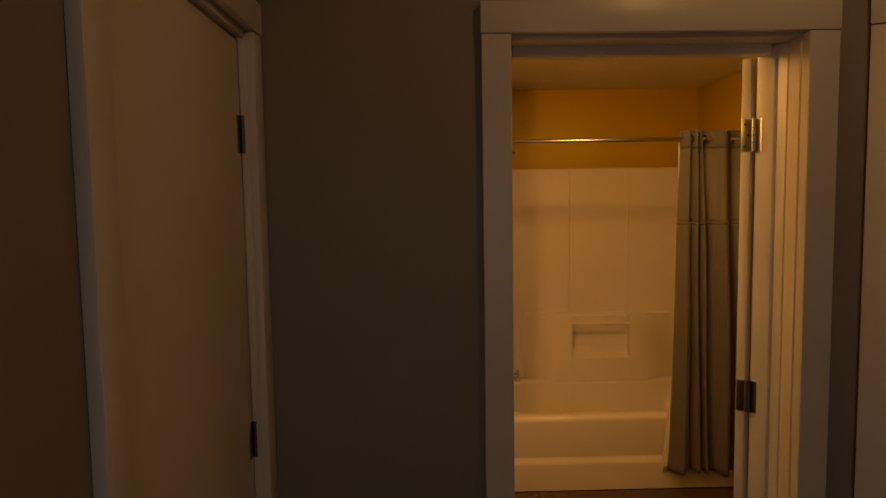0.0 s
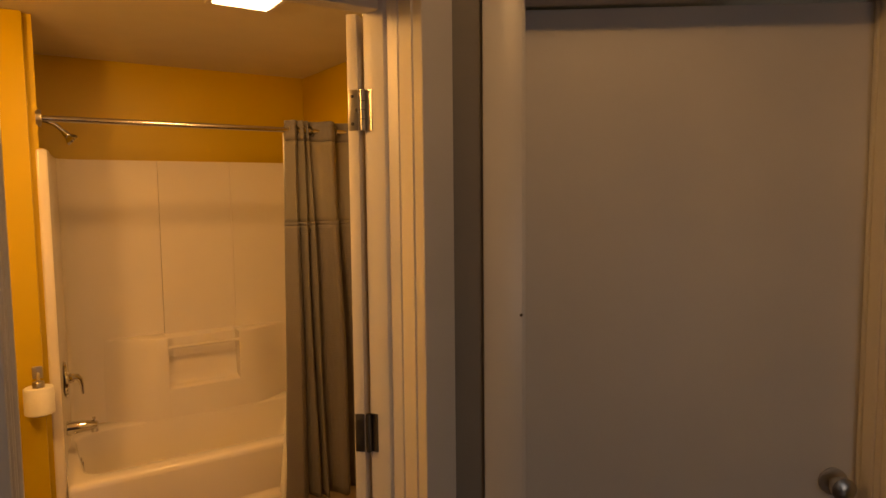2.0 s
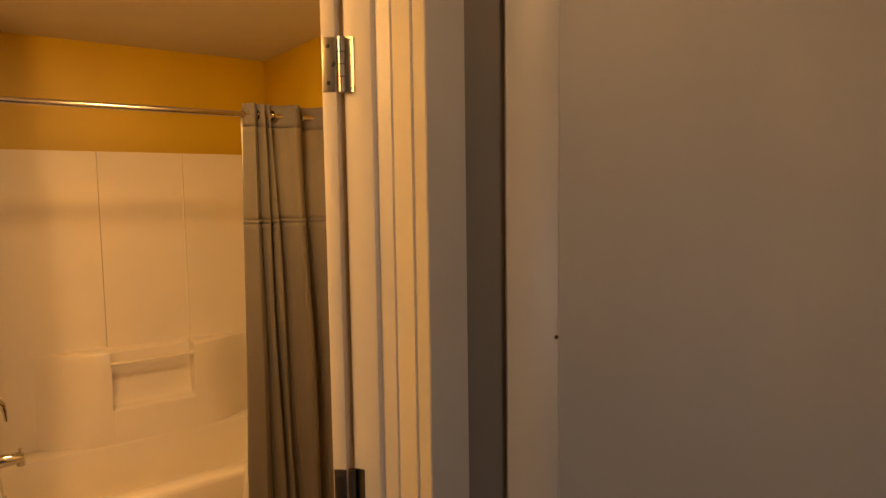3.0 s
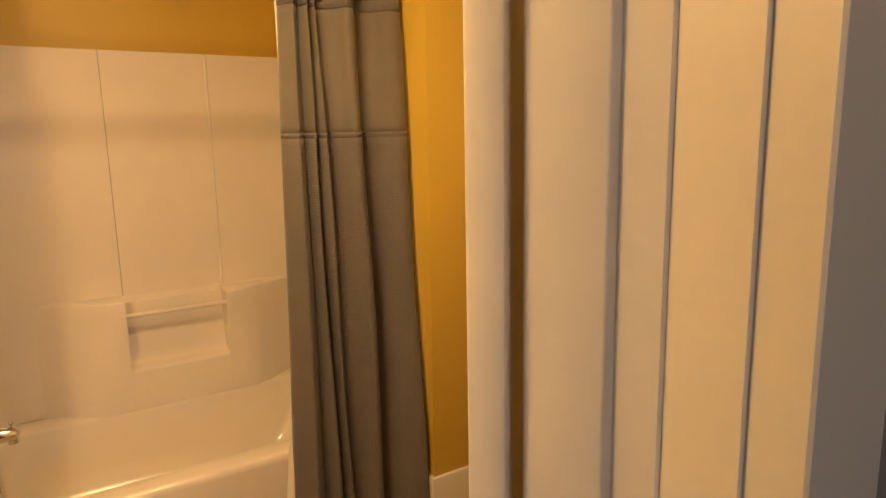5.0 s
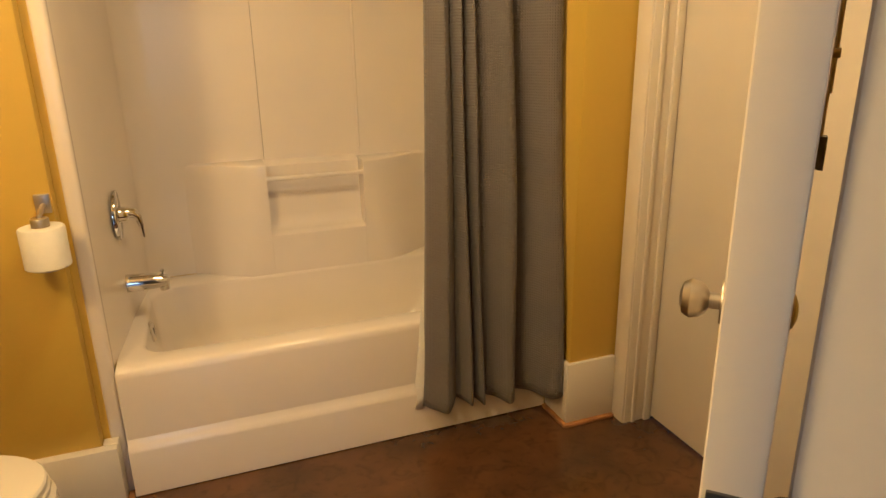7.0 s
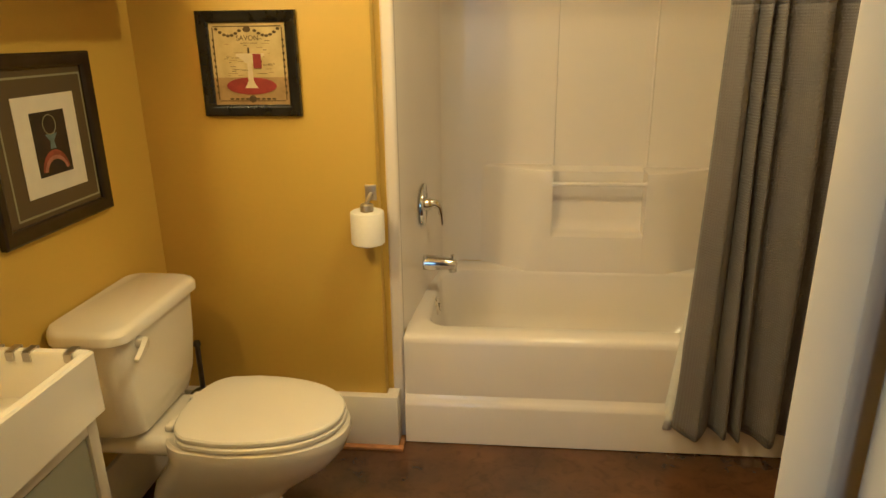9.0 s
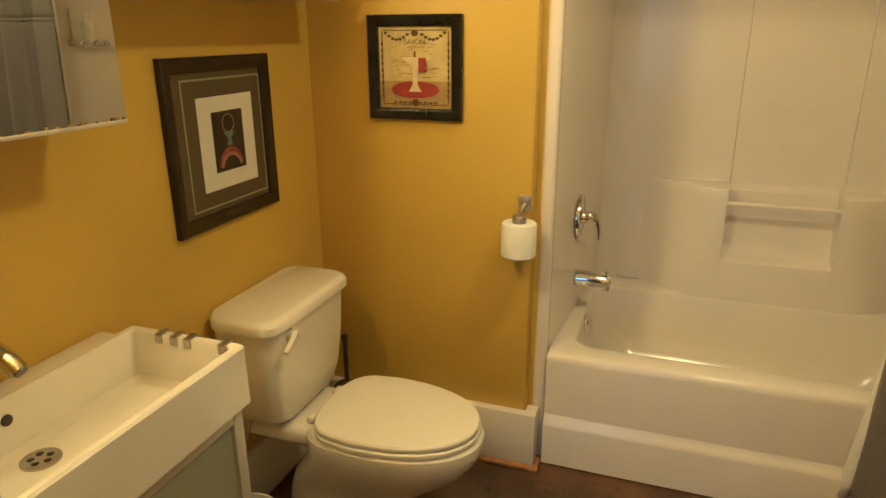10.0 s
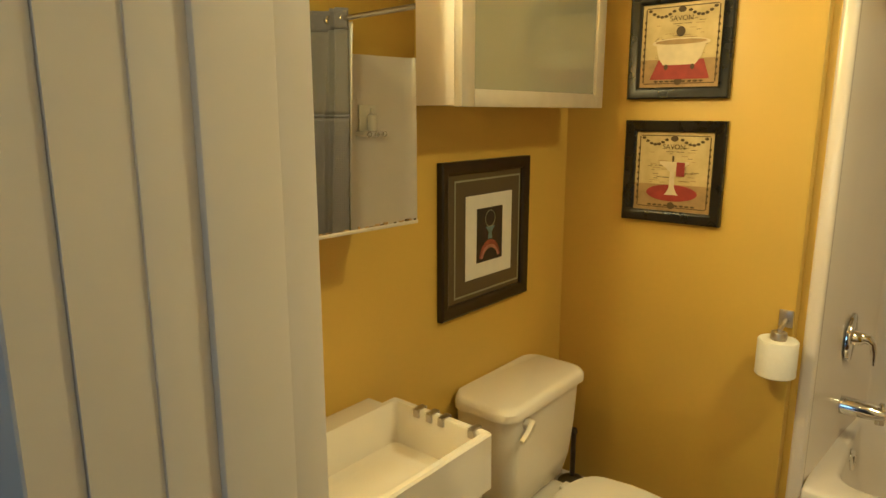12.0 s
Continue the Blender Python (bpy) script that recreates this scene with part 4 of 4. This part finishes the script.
def bath_picture(x0, x1, z0, z1, kind, label):
    p = thing("framed_picture", label, "picture", ((x0 + x1) / 2, YW, z0), group="square pictures")
    y = YW - 0.001
    part("frame", frame_on_y(y, x0, x1, z0, z1, 0.034, 0.022), M_BLACK, p)
    a0, a1, b0, b1 = x0 + 0.033, x1 - 0.033, z0 + 0.033, z1 - 0.033
    w, h = a1 - a0, b1 - b0
    P = lambda u, v: (a0 + u * w, b0 + v * h)

    def put(name, pts, material, lift):
        part(name, flat([P(u, v) for u, v in pts], y=y - 0.004 - lift * 0.0007, d=-1), material, p)
    part("print", flat(rect(a0, a1, b0, b1), y=y - 0.004, d=-1), M_PARCH, p, "parchment print")
    put("print_band", rect(0.0, 1.0, 0.0, 0.34), M_TAN, 1)
    # border lines and scrolls
    for r in (rect(0.045, 0.058, 0.06, 0.94), rect(0.942, 0.955, 0.06, 0.94), rect(0.06, 0.94, 0.045, 0.056), rect(0.06, 0.94, 0.945, 0.956)):
        put("border_line", r, M_INK, 2)
    rn = random.Random(7)
    for s in (-1, 1):
        for i in range(7):
            t = i / 6
            u, v = 0.5 + s * (0.10 + 0.30 * t), 0.90 - 0.07 * math.sin(math.pi * t) + 0.02 * t
            put("garland_leaf", oval(u, v, 0.026, 0.018, 8), M_INK, 2)
        for i in range(9):
            put("scroll", oval(0.5 + s * 0.452, 0.15 + 0.08 * i, 0.016, 0.020, 7), M_INK, 3)
        for i in range(4):
            put("scroll", oval(0.5 + s * (0.07 + 0.07 * i), 0.075, 0.030, 0.012, 8), M_INK, 3)
    put("crest", oval(0.5, 0.915, 0.05, 0.035, 12), M_INK, 3)
    put("crest", oval(0.5, 0.075, 0.05, 0.045, 12), M_INK, 3)
    # faint handwriting
    for i in range(46):
        u, v = 0.16 + 0.66 * rn.random(), 0.36 + 0.44 * rn.random()
        l = 0.03 + 0.09 * rn.random()
        put("script_line", rect(u, u + l, v, v + 0.006), M_TAN if i % 2 else M_INK, 2)
    if kind == "basin":
        put("rug", oval(0.5, 0.235, 0.33, 0.105), M_CRIMSON, 4)
        put("pedestal", [(0.41, 0.21), (0.59, 0.21), (0.56, 0.25), (0.535, 0.30), (0.53, 0.52), (0.47, 0.52), (0.465, 0.30), (0.44, 0.25)], M_CREAM, 5)
        put("bowl", [(0.45, 0.51), (0.55, 0.51), (0.62, 0.56), (0.70, 0.60), (0.70, 0.63), (0.33, 0.63), (0.33, 0.60), (0.40, 0.56)], M_CREAM, 5)
        put("towel", rect(0.55, 0.655, 0.45, 0.625), M_CRIMSON, 6)
        put("tap", rect(0.488, 0.512, 0.63, 0.70), M_INK, 5)
    else:
        put("rug", [(0.14, 0.10), (0.88, 0.10), (0.80, 0.33), (0.24, 0.33)], M_CRIMSON, 4)
        put("tub", [(0.30, 0.27), (0.70, 0.27), (0.77, 0.36), (0.82, 0.52), (0.20, 0.52), (0.24, 0.36)], M_CREAM, 5)
        put("tub_rim", oval(0.51, 0.53, 0.36, 0.055), M_CREAM, 6)
        put("tub_inside", oval(0.51, 0.54, 0.32, 0.030), M_TAN, 7)
        for u in (0.34, 0.67):
            put("foot", oval(u, 0.245, 0.025, 0.035, 10), M_INK, 5)
        put("tap", oval(0.5, 0.66, 0.055, 0.06, 14), M_INK, 5)
    cu = bpy.data.curves.new("caption", "FONT")
    cu.body, cu.size, cu.align_x, cu.extrude = "SAVON", 0.021, "CENTER", 0.0002
    ob = new("caption", cu)
    ob.matrix_world = pose(*(a0 + 0.5 * w, y - 0.0075, b0 + 0.785 * h), 90, 0, 0)
    dg = bpy.context.evaluated_depsgraph_get()
    me = bpy.data.meshes.new_from_object(ob.evaluated_get(dg))
    me.transform(ob.matrix_world)
    bpy.data.objects.remove(ob)
    me.materials.clear()
    me.materials.append(M_INK)
    c = new("caption", me)
    c.parent, c.matrix_parent_inverse = p, p.matrix_world.inverted()


bath_picture(-0.188, 0.117, 1.172, 1.481, "basin", "black-framed print of a pedestal basin on a red rug")
bath_picture(-0.192, 0.113, 1.545, 1.854, "tub", "black-framed print of a clawfoot tub on a red mat")

# ---- toilet paper ----
hold = thing("toilet_roll_holder", "brushed nickel upright toilet roll holder on the yellow wall", "toilet roll holder", (0.33, YW, 0.93))
part("wall_plate", B(0.301, 0.337, YW - 0.008, YW, 0.905, 0.955, bevel=0.002), M_NICKEL, hold)
part("arm", T([(0.320, YW - 0.007, 0.925), (0.320, YW - 0.04, 0.922), (0.318, 3.472, 0.912), (0.318, 3.470, 0.890), (0.318, 3.470, 0.79)], 0.007, 12), M_NICKEL, hold)
part("cap", disc((0.318, 3.470, 0.889), (0, 0, 1), 0.021, 0.02), M_NICKEL, hold)
part("foot", disc((0.318, 3.470, 0.774), (0, 0, 1), 0.030, 0.006), M_NICKEL, hold)
roll = thing("toilet_roll", "full white toilet paper roll on an upright holder", "toilet roll", (0.318, 3.47, 0.78))
bm = bmesh.new()
circ = lambda r, z: [(0.318 + r * math.cos(2 * math.pi * i / 40), 3.470 + r * math.sin(2 * math.pi * i / 40), z) for i in range(40)]
loft(bm, [circ(0.020, 0.782), circ(0.050, 0.782), circ(0.053, 0.785), circ(0.053, 0.882), circ(0.050, 0.886), circ(0.021, 0.886), circ(0.020, 0.782)], False, False)
part("paper", bm, M_TISSUE, roll)
part("core", loft(bmesh.new(), [circ(0.0199, 0.783), circ(0.0199, 0.887), circ(0.0185, 0.887), circ(0.0185, 0.783)], False, False), M_CARD, roll)

# ---- floor things ----
br = thing("toilet_brush", "toilet brush in a dark holder standing behind the toilet", "toilet brush", (-0.30, 3.45, 0))
part("holder", T([(-0.295, 3.468, 0.0), (-0.295, 3.468, 0.01), (-0.295, 3.468, 0.19), (-0.295, 3.468, 0.215)], [0.05, 0.052, 0.052, 0.050], 24), M_PLASTICDARK, br)
part("collar", T([(-0.295, 3.468, 0.2155), (-0.295, 3.468, 0.225), (-0.295, 3.468, 0.24)], [0.05, 0.042, 0.014], 24), M_DARKMETAL, br)
part("handle", T([(-0.295, 3.468, 0.24), (-0.295, 3.468, 0.40), (-0.295, 3.468, 0.405), (-0.295, 3.468, 0.42)], [0.009, 0.009, 0.013, 0.010], 14), M_DARKMETAL, br)
bn = thing("waste_bin", "small round steel waste bin with a white liner beside the toilet", "waste bin", (-0.24, 2.76, 0))
cc = lambda r, z: [(-0.235 + r * math.cos(2 * math.pi * i / 36), 2.765 + r * math.sin(2 * math.pi * i / 36), z) for i in range(36)]
part("body", loft(bmesh.new(), [cc(0.085, 0.0), cc(0.095, 0.22), cc(0.092, 0.22), cc(0.083, 0.005)]), M_DARKMETAL, bn)
part("liner", loft(bmesh.new(), [cc(0.0965, 0.195), cc(0.0975, 0.222), cc(0.091, 0.223), cc(0.082, 0.03)], False, True), M_LINER, bn)
pipe = thing("supply_valve", "chrome water supply valve and hose under the tank", "supply valve", (-0.38, 2.95, 0.2))
part("stem", T([(XL + 0.001, 2.90, 0.18), (-0.36, 2.90, 0.18)], 0.008), M_CHROME, pipe)
part("handle", ball((-0.352, 2.90, 0.18), 0.016, (0.6, 1, 1.3)), M_CHROME, pipe)
part("hose", T([(-0.37, 2.90, 0.185), (-0.36, 2.91, 0.24), (-0.345, 2.94, 0.31), (-0.335, 2.965, 0.376)], 0.006), M_NICKEL, pipe)

# ---- lights ----
vl = thing("ceiling_light", "square white bathroom ceiling light with a lit flat diffuser", "ceiling light", (1.017, 2.895, ZC))
part("trim_ring", boxes((0.892, 0.914, 2.77, 3.02, ZC - 0.018, ZC), (1.120, 1.142, 2.77, 3.02, ZC - 0.018, ZC), (0.914, 1.120, 2.77, 2.792, ZC - 0.018, ZC), (0.914, 1.120, 2.998, 3.02, ZC - 0.018, ZC), bevel=0.003), M_TRIM, vl)
g = part("diffuser", B(0.9145, 1.1195, 2.7925, 2.9975, ZC - 0.022, ZC - 0.012, bevel=0.004), M_BULB, vl, "lit flat diffuser")
g.visible_shadow = False
# assumed light bar out of view, added to carry the lamps on the left
wl = thing("added_vanity_light", "unseen brushed nickel light bar with three lit glass globes, added for light from the left", "wall light", (XL, 2.12, 2.1))
part("back_plate", B(XL + 0.001, XL + 0.022, 1.95, 2.29, 2.07, 2.16, bevel=0.004), M_NICKEL, wl)
for y in (2.02, 2.12, 2.22):
    part("arm", T([(XL + 0.02, y, 2.115), (XL + 0.105, y, 2.115)], 0.01), M_NICKEL, wl)
    g = part("shade", ball((-0.26, y, 2.115), 0.046), M_BULB, wl, "lit glass globe of the added light bar")
    g.visible_shadow = False
hl = thing("ceiling_light", "round flush hall ceiling light with a lit glass bowl", "ceiling light", (0.80, 0.80, ZH))
part("base", disc((0.80, 0.80, ZH), (0, 0, -1), 0.12, 0.015), M_NICKEL, hl)
g = part("shade", T([(0.80, 0.80, ZH - z) for z in (0.015, 0.03, 0.06, 0.085, 0.09)], [0.11, 0.108, 0.085, 0.04, 0.004], 32), M_BULB, hl, "lit glass bowl")
g.visible_shadow = False
